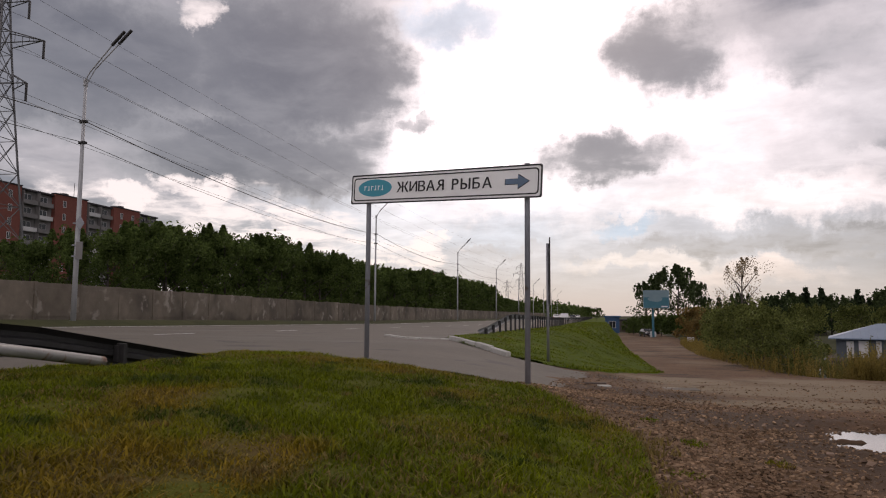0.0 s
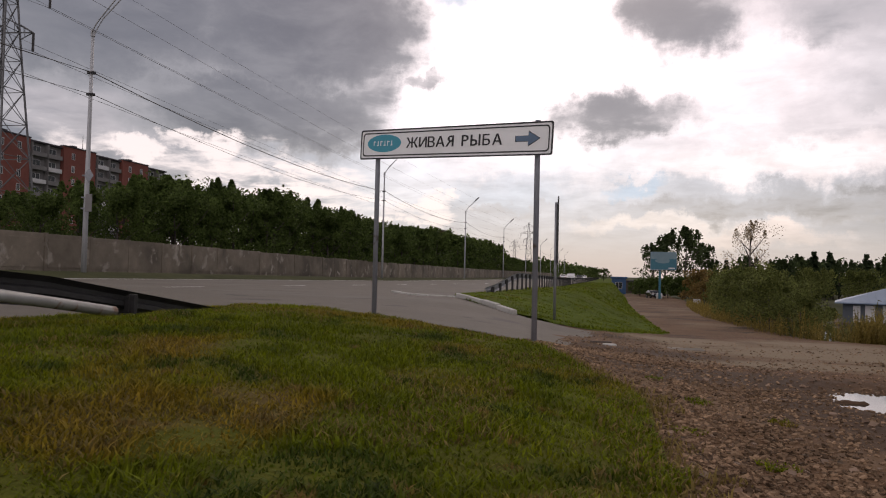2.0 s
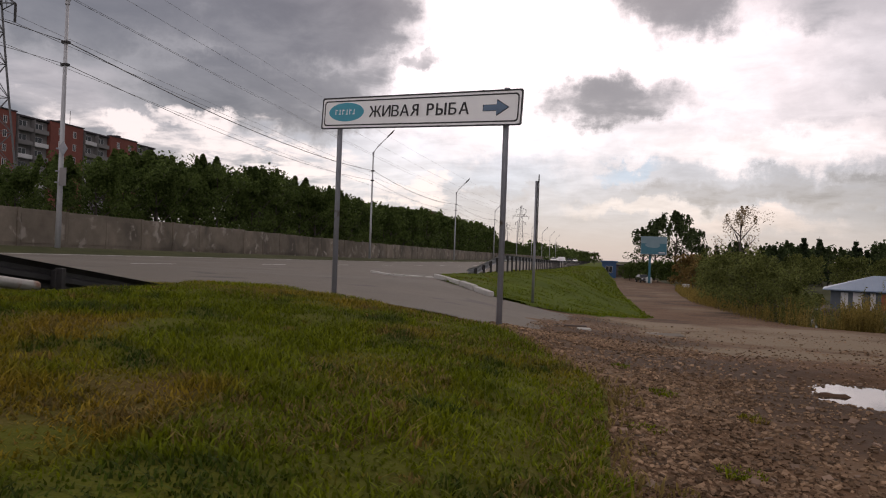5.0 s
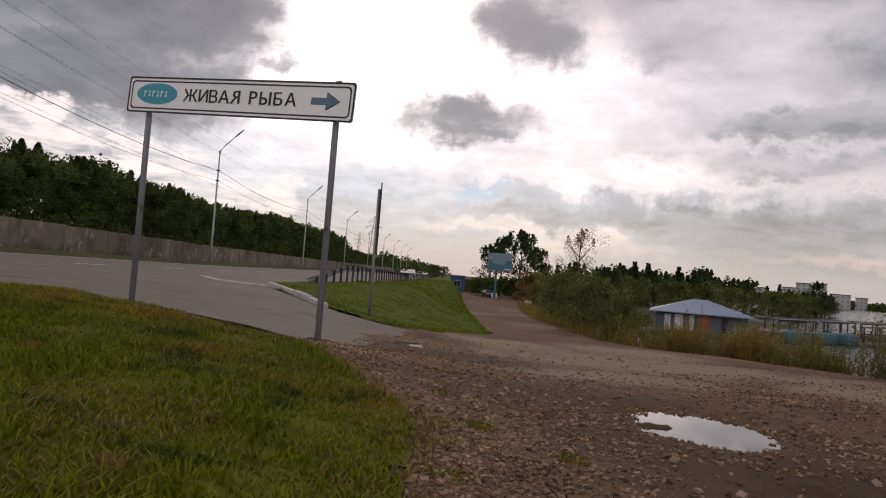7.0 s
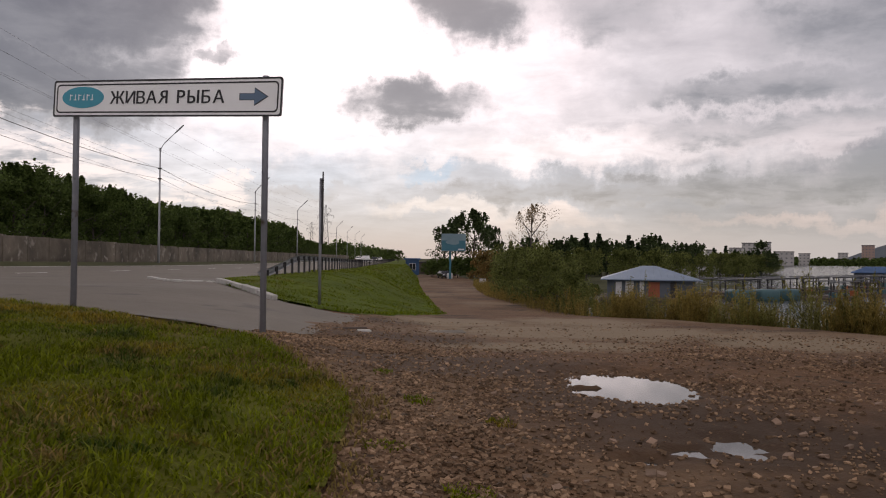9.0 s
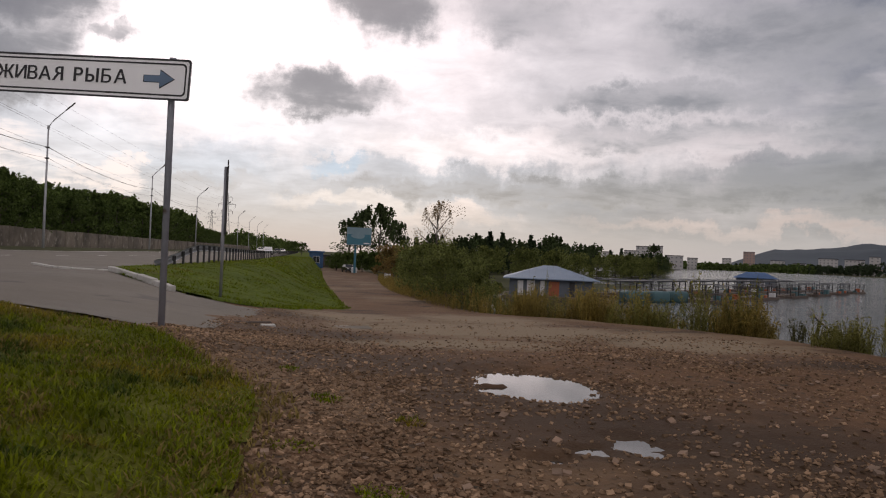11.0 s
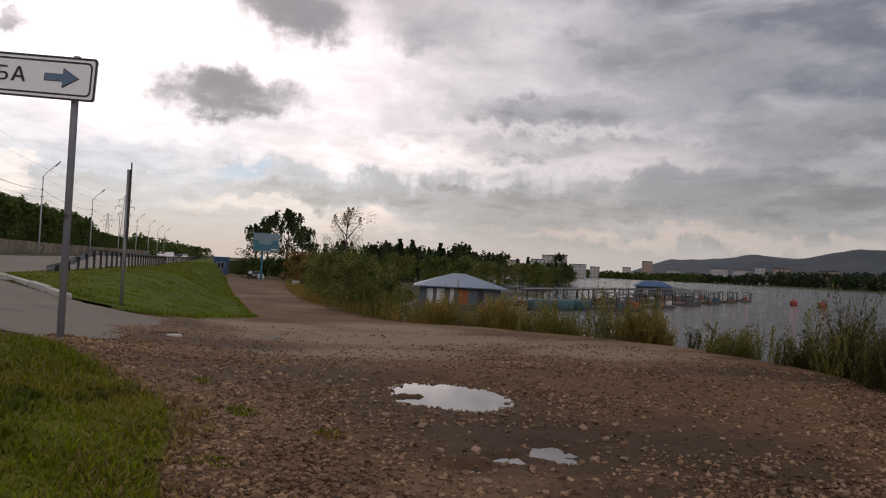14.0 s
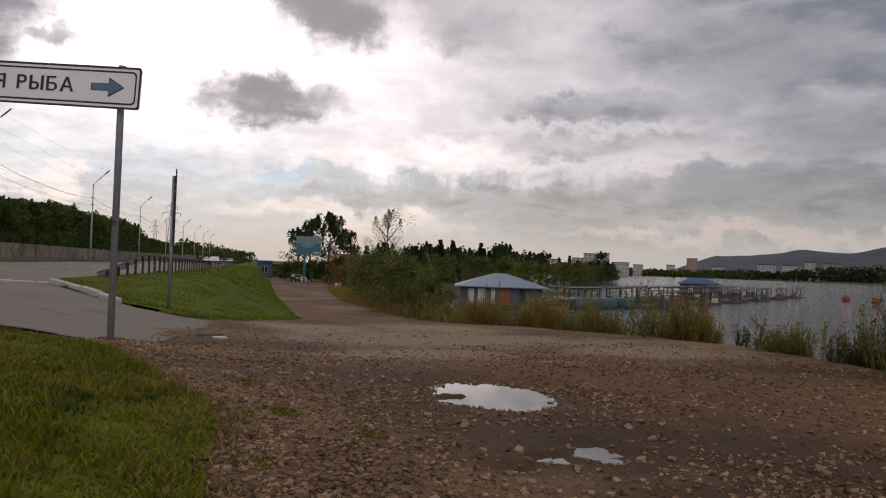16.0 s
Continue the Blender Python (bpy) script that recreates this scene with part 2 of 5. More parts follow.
def damp_stains(m, spots, colour, rough):
    """Dark damp stains round the given (x, y, half width, half length), with ragged soft edges."""
    t = m.node_tree
    N, L = t.nodes.new, t.links.new
    b = t.nodes["Principled BSDF"]
    src = b.inputs["Base Color"].links[0].from_socket
    g = N("ShaderNodeNewGeometry").outputs["Position"]
    least = None
    for x, y, w, l in spots:
        mp = N("ShaderNodeMapping")
        mp.inputs["Location"].default_value, mp.inputs["Scale"].default_value = (-x / w, -y / l, 0), (1 / w, 1 / l, 0)
        ln = N("ShaderNodeVectorMath")
        ln.operation = "LENGTH"
        links(t, (g, mp.inputs[0]), (mp.outputs[0], ln.inputs[0]))
        if least is None:
            least = ln.outputs["Value"]
        else:
            mn = N("ShaderNodeMath")
            mn.operation = "SMOOTH_MIN"
            mn.inputs[2].default_value = 0.3
            links(t, (least, mn.inputs[0]), (ln.outputs["Value"], mn.inputs[1]))
            least = mn.outputs[0]
    n = N("ShaderNodeTexNoise")
    n.inputs["Scale"].default_value, n.inputs["Detail"].default_value, n.inputs["Roughness"].default_value = 1.6, 8, 0.68
    k = N("ShaderNodeMath")
    k.operation, k.inputs[1].default_value = "MULTIPLY_ADD", 2.2
    r = N("ShaderNodeMapRange")
    r.interpolation_type = "SMOOTHSTEP"
    r.inputs[1].default_value, r.inputs[2].default_value, r.inputs[3].default_value, r.inputs[4].default_value = 1.6, 2.6, 0.85, 0.0
    mx = N("ShaderNodeMix")
    mx.data_type = "RGBA"
    mx.inputs[7].default_value = (*colour, 1)
    rr = N("ShaderNodeMapRange")
    rr.inputs[3].default_value, rr.inputs[4].default_value = b.inputs["Roughness"].default_value, rough
    links(t, (g, n.inputs["Vector"]), (n.outputs[0], k.inputs[0]), (least, k.inputs[2]), (k.outputs[0], r.inputs[0]), (r.outputs[0], mx.inputs[0]), (src, mx.inputs[6]),
          (mx.outputs[2], b.inputs["Base Color"]), (r.outputs[0], rr.inputs[0]), (rr.outputs[0], b.inputs["Roughness"]))


damp_stains(DIRT, [(4.6, 16.6, 3.2, 2.3), (2.2, 21.0, 1.3, 3.0), (7.2, 14.0, 1.6, 1.6), (5.5, 22.0, 1.5, 3.5), (3.2, 13.2, 1.6, 0.8)], (0.235, 0.183, 0.120), 0.85)
damp_stains(DIRT, [(2.9, 8.5, 1.2, 1.6), (1.6, 10.6, 1.5, 0.9), (4.3, 7.4, 0.9, 1.0), (0.9, 14.2, 1.2, 0.7), (3.4, 6.2, 1.0, 0.7)], (0.056, 0.033, 0.019), 0.8)
ASPHALT = material("asphalt", (0.150, 0.131, 0.104), (0.112, 0.098, 0.078), 0.8, 2.0, spec=0.3, bump=0.25, bump_scale=90, spots=[(0.3, 0.5, 0.75, (0.158, 0.146, 0.125)), (0.8, 0.6, 0.7, (0.085, 0.078, 0.068))])
PAINT = material("road_paint", (0.74, 0.74, 0.71), (0.5, 0.5, 0.48), 0.7, 6.0)
CONCRETE = material("weathered_concrete", (0.265, 0.222, 0.172), (0.14, 0.115, 0.088), 0.9, 1.5, bump=0.3, bump_scale=25, spots=[(0.35, 0.48, 0.66, (0.11, 0.092, 0.07)), (1.3, 0.57, 0.7, (0.36, 0.32, 0.27))], per_object=0.12)
KERB = material("kerb_concrete", (0.5, 0.49, 0.46), (0.36, 0.35, 0.32), 0.9, 8.0, bump=0.3, bump_scale=50, spots=(3.0, 0.55, 0.7, (0.2, 0.18, 0.15)))
GALV = material("galvanised_steel", (0.32, 0.33, 0.35), (0.22, 0.23, 0.25), 0.5, 12.0, metal=0.6, bump=0.05)
PAINTED_POST = material("grey_painted_steel", (0.27, 0.285, 0.32), (0.20, 0.21, 0.24), 0.5, 9.0, metal=0.2, spots=(6, 0.62, 0.75, (0.10, 0.07, 0.05)))
DARKSTEEL = material("dark_weathered_steel", (0.05, 0.05, 0.052), (0.03, 0.028, 0.027), 0.6, 14.0, metal=0.4)
LEAF = leafy("poplar_leaves", (0.104, 0.148, 0.040), (0.050, 0.078, 0.021))
BARK = material("bark", (0.10, 0.085, 0.07), (0.05, 0.042, 0.035), 0.95, 9.0, bump=0.6, bump_scale=20)

# ---- mesh helpers ----


def mesh_object(name, bm, mat, smooth=False):
    me = bpy.data.meshes.new(name)
    bm.to_mesh(me)
    bm.free()
    me.materials.append(mat)
    if smooth:
        me.polygons.foreach_set("use_smooth", [True] * len(me.polygons))
    return new(name, me)


def part(name, bm, mat, parent, label="", smooth=False):
    ob = mesh_object(name, bm, mat, smooth)
    ob.parent = parent
    if label:
        ob["label"] = label
    return ob


def empty(name, at=(0, 0, 0), rz=0.0):
    ob = new(name)
    ob.empty_display_size = 0.2
    ob.matrix_world = pose(*at, 0, 0, rz)
    return ob


def box(bm, x0, x1, y0, y1, z0, z1, bevel=0.0, m=None):
    vs = [bm.verts.new((x, y, z)) for x in (x0, x1) for y in (y0, y1) for z in (z0, z1)]
    fs = [bm.faces.new([vs[i] for i in f]) for f in ((0, 1, 3, 2), (4, 6, 7, 5), (0, 4, 5, 1), (2, 3, 7, 6), (0, 2, 6, 4), (1, 5, 7, 3))]
    if bevel:
        es = {e for f in fs for e in f.edges}
        made = bmesh.ops.bevel(bm, geom=list(es), offset=bevel, segments=2, profile=0.5, affect="EDGES")
        vs = list({v for f in made["faces"] for v in f.verts} | {v for v in vs if v.is_valid})
    if m is not None:
        bmesh.ops.transform(bm, matrix=m, verts=[v for v in vs if v.is_valid])
    return bm


def boxed(*a, **k):
    return box(bmesh.new(), *a, **k)


def tube(bm, points, radii, sides=8, caps=True):
    """A round bar through the points, with a radius at each."""
    rings = []
    n = len(points)
    pts = [Vector(p) for p in points]
    if isinstance(radii, (int, float)):
        radii = [radii] * n
    for i, p in enumerate(pts):
        d = (pts[min(i + 1, n - 1)] - pts[max(i - 1, 0)]).normalized()
        a = d.orthogonal().normalized() if abs(d.z) > 0.9 else d.cross(Vector((0, 0, 1))).normalized()
        b = d.cross(a)
        rings.append([bm.verts.new(p + radii[i] * (math.cos(q) * a + math.sin(q) * b)) for q in (2 * math.pi * k / sides for k in range(sides))])
    for r0, r1 in zip(rings, rings[1:]):
        best = min(range(sides), key=lambda s: (r1[s].co - r0[0].co).length)
        for k in range(sides):
            bm.faces.new((r0[k], r0[(k + 1) % sides], r1[(k + 1 + best) % sides], r1[(k + best) % sides]))
    if caps:
        bm.faces.new(rings[0][::-1])
        bm.faces.new(rings[-1])
    return bm


def tubed(*a, **k):
    return tube(bmesh.new(), *a, **k)


# ---- the lie of the land ----
WATER = -2.5
PUDDLES = [(3.12, 9.66, 0.55, 0.70, 0.076), (3.14, 7.45, 0.17, 0.26, 0.043), (2.75, 7.32, 0.13, 0.11, 0.042), (2.40, 7.12, 0.16, 0.09, 0.042), (2.70, 9.60, 0.13, 0.045, -0.045)]
EDGE = ([-40, 5, 9, 13, 15.5, 18, 21.7, 24.5, 27, 33, 53, 72, 98, 140, 300], [7.5, 7.8, 8.0, 9.3, 9.9, 9.7, 8.8, 9.0, 7.6, 6.6, 6.8, 8.0, 10, 13, 30])
SHORE = ([-400, -40, 25, 55, 70, 90, 120, 180, 240, 262, 280, 700, 2000, 3600], [14, 14, 15, 18, 21, 45, 70, 105, 138, 140, 130, 390, 1130, 2100])


def smooth(a, b, x):
    k = min(1.0, max(0.0, (x - a) / (b - a)))
    return k * k * (3 - 2 * k)


def far_shore(y):
    return 470 + 0.27 * y if y > 0 else 470.0


def z_road(x, y):
    return float(np.interp(y, [-300, -50, 25, 75, 150, 500, 4000], [1.5, 0.85, 0.38, 0.02, -0.1, 0.3, 2.0])) + 0.012 * (-5 - x)


def z_side(y):
    return float(np.interp(y, [-300, 0, 11, 20, 30, 60, 98, 150, 500, 4000], [0.3, 0.0, 0.0, -0.38, -0.93, -1.6, -2.3, -2.7, -2.6, 2]))


def foot_x(y):
    """Foot of the embankment beside the track, as x."""
    return float(np.interp(y, [0, 30, 60, 80, 150, 300], [2.2, 2.3, 2.3, 2.5, 3.3, 4.6]))


def land(x, y, rough=True):
    """Height of the ground."""
    edge, shore = float(np.interp(y, *EDGE)), float(np.interp(y, *SHORE))
    zr, zs = z_road(max(min(x, -5.0), -24.5), y), z_side(y)
    if x < -5:
        z = zr + 0.25 * smooth(-21.6, -23.0, x) if x < -21 else zr
        z += 2.5 * smooth(-60, -160, x)
    elif x < foot_x(y):
        z = zr + (zs - zr) * smooth(float(np.interp(y, [13, 18, 22, 30, 60, 100, 150], [-5.4, -5.0, -4.6, -2.9, -1.4, 0.0, 0.8])), foot_x(y), x)
    elif x < edge:
        z = zs
    else:
        drop = smooth(max(edge, shore - 9), shore + 1.5, x)
        z = zs + (WATER - 1.2 - zs) * drop
        if x > far_shore(y) - 30:
            f = far_shore(y)
            z = WATER - 1.2 + 3.5 * smooth(f - 30, f + 60, x) + 6 * smooth(f + 60, f + 900, x)
    if y < 13.5 and -5.4 < x < 0.8:
        z += 0.10 * smooth(0.8, -0.4, x) * smooth(-5.4, -4.2, x) * smooth(13.5, 11.5, y)
    if rough and 0.5 < x < 5 and 5 < y < 12:
        for px, py, rx, ry, deep in PUDDLES:
            r = math.hypot((x - px) / rx, (y - py) / ry)
            if r < 2:
                z -= deep * (1 - smooth(0.55, 1.7, r))
                z += (0.013 * noise.noise((x * 8, y * 5, 2)) + 0.009 * noise.noise((x * 19, y * 13, 7))) * (1.0 if deep < 0.06 else 0.9)
    if rough and -1 < x < edge and y < 40:
        z += 0.03 * noise.noise((x * 0.5, y * 0.5, 0)) + 0.012 * noise.noise((x * 2.3, y * 2.3, 3)) + 0.008 * noise.noise((x * 7, y * 7, 6))
    return z


def graded(lo, hi, step, far_lo, far_hi, grow=1.28):
    vals = list(np.arange(lo, hi + step / 2, step))
    s, v = step, hi
    while v < far_hi:
        s *= grow
        v += s
        vals.append(v)
    s, v = step, lo
    while v > far_lo:
        s *= grow
        v -= s
        vals.insert(0, v)
    return vals


def grid_mesh(name, xs, ys, height, mat, keep=lambda x, y: True):
    verts = [(x, y, height(x, y)) for y in ys for x in xs]
    w = len(xs)
    faces = []
    for j in range(len(ys) - 1):
        for i in range(w - 1):
            if keep((xs[i] + xs[i + 1]) / 2, (ys[j] + ys[j + 1]) / 2):
                faces.append((j * w + i, j * w + i + 1, (j + 1) * w + i + 1, (j + 1) * w + i))
    me = bpy.data.meshes.new(name)
    me.from_pydata(verts, [], faces)
    used = np.zeros(len(verts), bool)
    used[np.array(faces).ravel()] = True
    me.materials.append(mat)
    me.polygons.foreach_set("use_smooth", [True] * len(faces))
    if not used.all():
        bm = bmesh.new()
        bm.from_mesh(me)
        bmesh.ops.delete(bm, geom=[v for v in bm.verts if not v.link_faces], context="VERTS")
        bm.to_mesh(me)
        bm.free()
    return new(name, me)


def grass_line(y):
    """The near verge's edge towards the gravel, as x."""
    return float(np.interp(y, [-20, 2, 6.6, 7.9, 9.1, 10.9, 12.3], [0.9, 0.75, 0.66, 0.68, 0.6, 0.0, -0.75])) + 0.16 * noise.noise((0, y * 1.3, 5)) + 0.10 * noise.noise((0, y * 4.1, 8))


def verge_far(x):
    """The near verge's edge towards the slip road, as y."""
    return float(np.interp(x, [-8, -5.4, -3.44, -1.79, -0.64, 0.11, 0.8], [14.6, 13.4, 12.6, 11.5, 10.9, 9.6, 8.4]))


def in_verge(x, y):
    return -5.9 < x < grass_line(y) and y < verge_far(x) + 0.06 * noise.noise((x * 2, 0, 2))


def mound_left(y):
    return float(np.interp(y, [19.2, 19.6, 21.5, 22.9, 25.6, 30, 60], [-0.9, -1.95, -3.4, -4.0, -4.7, -4.8, -4.8]))


def mound_right(y):
    return float(np.interp(y, [19.2, 19.8, 21.4, 23.8, 29.5, 35, 60, 100, 150, 300], [-0.9, 0.0, 0.6, 1.2, 2.5, 2.45, 2.45, 2.8, 3.4, 4.7])) + 0.08 * noise.noise((9, y * 1.1, 5))


def in_mound(x, y):
    return 19.2 < y < 400 and mound_left(y) < x < mound_right(y)


def ground_z(x, y):
    return land(x, y) - (0.16 if -20.8 < x < float(np.interp(y, *EDGE)) - 0.3 and y < 400 else 0.0)


ground = grid_mesh("ground", graded(-26, 22, 0.4, -3600, 3600), graded(-4, 46, 0.4, -900, 3800), ground_z, SOIL, lambda x, y: True)
tagged(ground, "dark soil of the river bank and flats", "ground", kind="structure")

# ---- large structure ----


def lift(h):
    return lambda x, y: land(x, y) + h


def fine(a, b, s):
    return list(np.arange(a, b + s / 2, s))


lot = grid_mesh("gravel_lot", fine(-5.0, 1.8, 0.2) + fine(1.84, 4.3, 0.04) + fine(4.5, 13, 0.2), fine(-6, 6.4, 0.2) + fine(6.44, 10.8, 0.04) + fine(11, 60, 0.25) + fine(61, 180, 2.0), lift(0.015), DIRT,
                lambda x, y: (-1.0 if y > 14 else -5) < x < np.interp(y, *EDGE) + 0.5 + 0.5 * noise.noise((3, y * 0.6, 1)) and not (y > 18 and x < mound_right(y) - 0.5))
tagged(lot, "brown gravel and packed dirt yard with damp patches", "ground", kind="structure")

road = grid_mesh("road", fine(-21.4, -5.0, 0.82), fine(-80, 600, 4.0), lambda x, y: z_road(x, y) + 0.02, ASPHALT)
tagged(road, "worn grey asphalt main road with white markings", "road", kind="structure")


def slip_edge(y):
    return float(np.interp(y, [8, 12, 13.5, 16, 18.5, 20], [-0.6, -0.5, -0.25, -0.05, 0.0, 0.1])) + 0.12 * noise.noise((1, y * 0.9, 8)) + 0.07 * noise.noise((1, y * 5.0, 3)) + 0.04 * noise.noise((1, y * 14.0, 6))


slip = grid_mesh("slip_road", fine(-5.05, -1.45, 0.15) + fine(-1.37, 0.9, 0.07), fine(9.0, 13.0, 0.1) + fine(13.08, 21, 0.08) + fine(21.15, 25, 0.15), lambda x, y: land(x, y, False) + 0.019 + 0.031 * smooth(slip_edge(y), slip_edge(y) - 1.2, x), ASPHALT,
                 lambda x, y: x < slip_edge(y) and y < 25 and not in_verge(x, y - 0.5) and not in_mound(x - 0.4, y + 0.4))
tagged(slip, "grey asphalt slip road running down to the gravel", "road", kind="structure")

verge = grid_mesh("verge", fine(-6.0, 1.0, 0.1), fine(-6, 15, 0.1), lambda x, y: land(x, y) + 0.05 + 0.03 * noise.noise((x * 1.7, y * 1.7, 4)), TURF, in_verge)
tagged(verge, "green roadside turf with dry yellow patches", "grass", kind="structure")
mound = grid_mesh("embankment", fine(-5, 5.0, 0.12), fine(18.6, 40, 0.12) + fine(40.2, 60, 0.3) + fine(61, 400, 3.0), lambda x, y: land(x, y) + 0.02 + 0.05 * smooth(0, 0.6, mound_right(y) - x) + 0.04 * noise.noise((x * 0.9, y * 0.9, 4)), TURF2, in_mound)
tagged(mound, "grassy embankment sloping from the road to the track", "grass", kind="structure")


def marking(name, x, y0, y1, w):
    ys = list(np.linspace(y0, y1, max(2, int((y1 - y0) / 4) + 2)))
    ob = grid_mesh(name, [x - w / 2, x + w / 2], ys, lambda a, b: z_road(a, b) + 0.032, PAINT)
    return tagged(ob, "white painted road line on asphalt", "road marking", kind="structure")


marking("trim_edge_line", -20.4, -80, 500, 0.24)
for k in range(-4, 22):
    marking("trim_dash", -12.7, 21.1 + 8.2 * k, 23.3 + 8.2 * k, 0.17)

# river
WATERM = bpy.data.materials.new("river_water")
WATERM.use_nodes = True
_t = WATERM.node_tree
_b = _t.nodes["Principled BSDF"]
_b.inputs["Specular IOR Level"].default_value = 0.32
_b.inputs["Base Color"].default_value, _b.inputs["Roughness"].default_value, _b.inputs["IOR"].default_value = (0.02, 0.026, 0.028, 1), 0.08, 1.33
_g = _t.nodes.new("ShaderNodeNewGeometry")
_mp = _t.nodes.new("ShaderNodeMapping")
_mp.inputs["Scale"].default_value, _mp.inputs["Rotation"].default_value = (0.5, 2.0, 1), (0, 0, 0.5)
_n = _t.nodes.new("ShaderNodeTexNoise")
_n.inputs["Scale"].default_value, _n.inputs["Detail"].default_value = 1.1, 6
_bp = _t.nodes.new("ShaderNodeBump")
_bp.inputs["Strength"].default_value, _bp.inputs["Distance"].default_value = 0.9, 0.22
links(_t, (_g.outputs["Position"], _mp.inputs[0]), (_mp.outputs[0], _n.inputs["Vector"]), (_n.outputs[0], _bp.inputs["Height"]), (_bp.outputs[0], _b.inputs["Normal"]))
PUDDLE = material("puddle_water", (0.06, 0.05, 0.04), (0.05, 0.042, 0.033), 0.03, 2.0)
water = grid_mesh("water", graded(10, 200, 20, -50, 3000), graded(-60, 300, 20, -900, 3800), lambda x, y: WATER, WATERM, lambda x, y: x > np.interp(y, *SHORE) - 25)
for k, (px, py, rx, ry, deep) in enumerate([p for p in PUDDLES if p[4] > 0]):
    z0 = land(px, py, False) - 0.035 + 0.003 * k
    pud = grid_mesh("puddle", [px - rx * 1.6, px, px + rx * 1.6], [py - ry * 1.6, py, py + ry * 1.6], lambda x, y: z0, PUDDLE)
    tagged(pud, "shallow rain puddle reflecting the sky on gravel", "puddle", kind="structure")


def damp(x, y):
    r = min(math.hypot((x - 2.9) / 1.25, (y - 8.5) / 1.7), math.hypot((x - 1.6) / 1.6, (y - 10.6) / 0.9), math.hypot((x - 4.4) / 1.0, (y - 7.4) / 1.1), math.hypot((x - 1.0) / 1.3, (y - 14.4) / 0.7))
    return r + 0.45 * noise.noise((x * 1.4, y * 1.4, 3)) + 0.25 * noise.noise((x * 4, y * 4, 1)) < 0.9


tagged(water, "calm grey river with faint ripples", "river", kind="structure")

# ---- concrete wall along the far side of the road ----
WALL_X = -25.0


def wall_base(y):
    return land(WALL_X, y, False)


wall = empty("wall_concrete", (WALL_X, 0, 0))
tagged(wall, "stained grey precast concrete fence wall", "wall", kind="structure")
PANEL = 3.0
panel_meshes = []
for v in range(4):
    bm = boxed(-0.07, 0.07, 0.01, PANEL - 0.01, -0.5, 1.72, 0.015)
    box(bm, 0.07, 0.095, 0.12, PANEL - 0.12, 0.15, 1.5, 0.01)
    box(bm, -0.10, 0.12, -0.09, 0.09, -0.5, 1.76, 0.015)
    me = bpy.data.meshes.new("panel")
    bm.to_mesh(me)
    bm.free()
    me.materials.append(CONCRETE)
    panel_meshes.append(me)
rng = random.Random(3)
for k in range(-16, 110):
    y = k * PANEL
    ob = new("panel", panel_meshes[rng.randrange(4)])
    ob.parent = wall
    ob.matrix_basis = pose(rng.uniform(-0.03, 0.03), y, wall_base(y) + rng.uniform(-0.03, 0.03), rng.uniform(-0.4, 0.4), rng.uniform(-1.2, 1.2), 0)

# ---- direction sign ----
SIGN_WHITE = material("sign_face", (0.86, 0.87, 0.87), (0.78, 0.79, 0.79), 0.45, 3.0)
SIGN_BLACK = material("sign_black", (0.015, 0.015, 0.017), None, 0.5, 6.0)
SIGN_BLUE = material("sign_arrow_blue", (0.11, 0.18, 0.27), (0.09, 0.15, 0.23), 0.5, 6.0)
SIGN_TEAL = material("sign_teal", (0.03, 0.32, 0.42), (0.03, 0.27, 0.37), 0.5, 6.0)


def rounded(w, h, r, seg=5):
    pts = []
    for cx, cz, a0 in ((w / 2 - r, h / 2 - r, 0), (-w / 2 + r, h / 2 - r, 90), (-w / 2 + r, -h / 2 + r, 180), (w / 2 - r, -h / 2 + r, 270)):
        for s in range(seg + 1):
            a = radians(a0 + 90 * s / seg)
            pts.append((cx + r * math.cos(a), cz + r * math.sin(a)))
    return pts


def slab(pts, y0, y1):
    """An upright plate from an outline in x and z."""
    bm = bmesh.new()
    a = [bm.verts.new((x, y0, z)) for x, z in pts]
    b = [bm.verts.new((x, y1, z)) for x, z in pts]
    bm.faces.new(a)
    bm.faces.new(b[::-1])
    n = len(pts)
    for i in range(n):
        bm.faces.new((a[i], b[i], b[(i + 1) % n], a[(i + 1) % n]))
    bmesh.ops.recalc_face_normals(bm, faces=bm.faces)
    return bm


def ring(outer, inner, y):
    bm = bmesh.new()
    a = [bm.verts.new((x, y, z)) for x, z in outer]
    b = [bm.verts.new((x, y, z)) for x, z in inner]
    n = len(outer)
    for i in range(n):
        bm.faces.new((a[i], a[(i + 1) % n], b[(i + 1) % n], b[i]))
    return bm


def glyph(ch):
    """One letter of the built-in font, one unit high: corners in x and y, and faces."""
    cu = bpy.data.curves.new("glyph", "FONT")
    cu.body, cu.size = ch, 1.0
    tmp = bpy.data.objects.new("tmp", cu)
    scene.collection.objects.link(tmp)
    me = bpy.data.meshes.new_from_object(tmp.evaluated_get(bpy.context.evaluated_depsgraph_get()))
    bpy.data.objects.remove(tmp)
    co = np.array([v.co[:2] for v in me.vertices])
    co -= co.min(0)
    return co / co[:, 1].max(), [tuple(p.vertices) for p in me.polygons]


# letters whose counters the font fills wrongly are put together from clean ones: (letter, mirrored, upside down)
CLEAN = {"Я": [("R", True, False)], "Р": [("P", False, False)], "Ы": [("P", False, True), ("I", False, False)]}


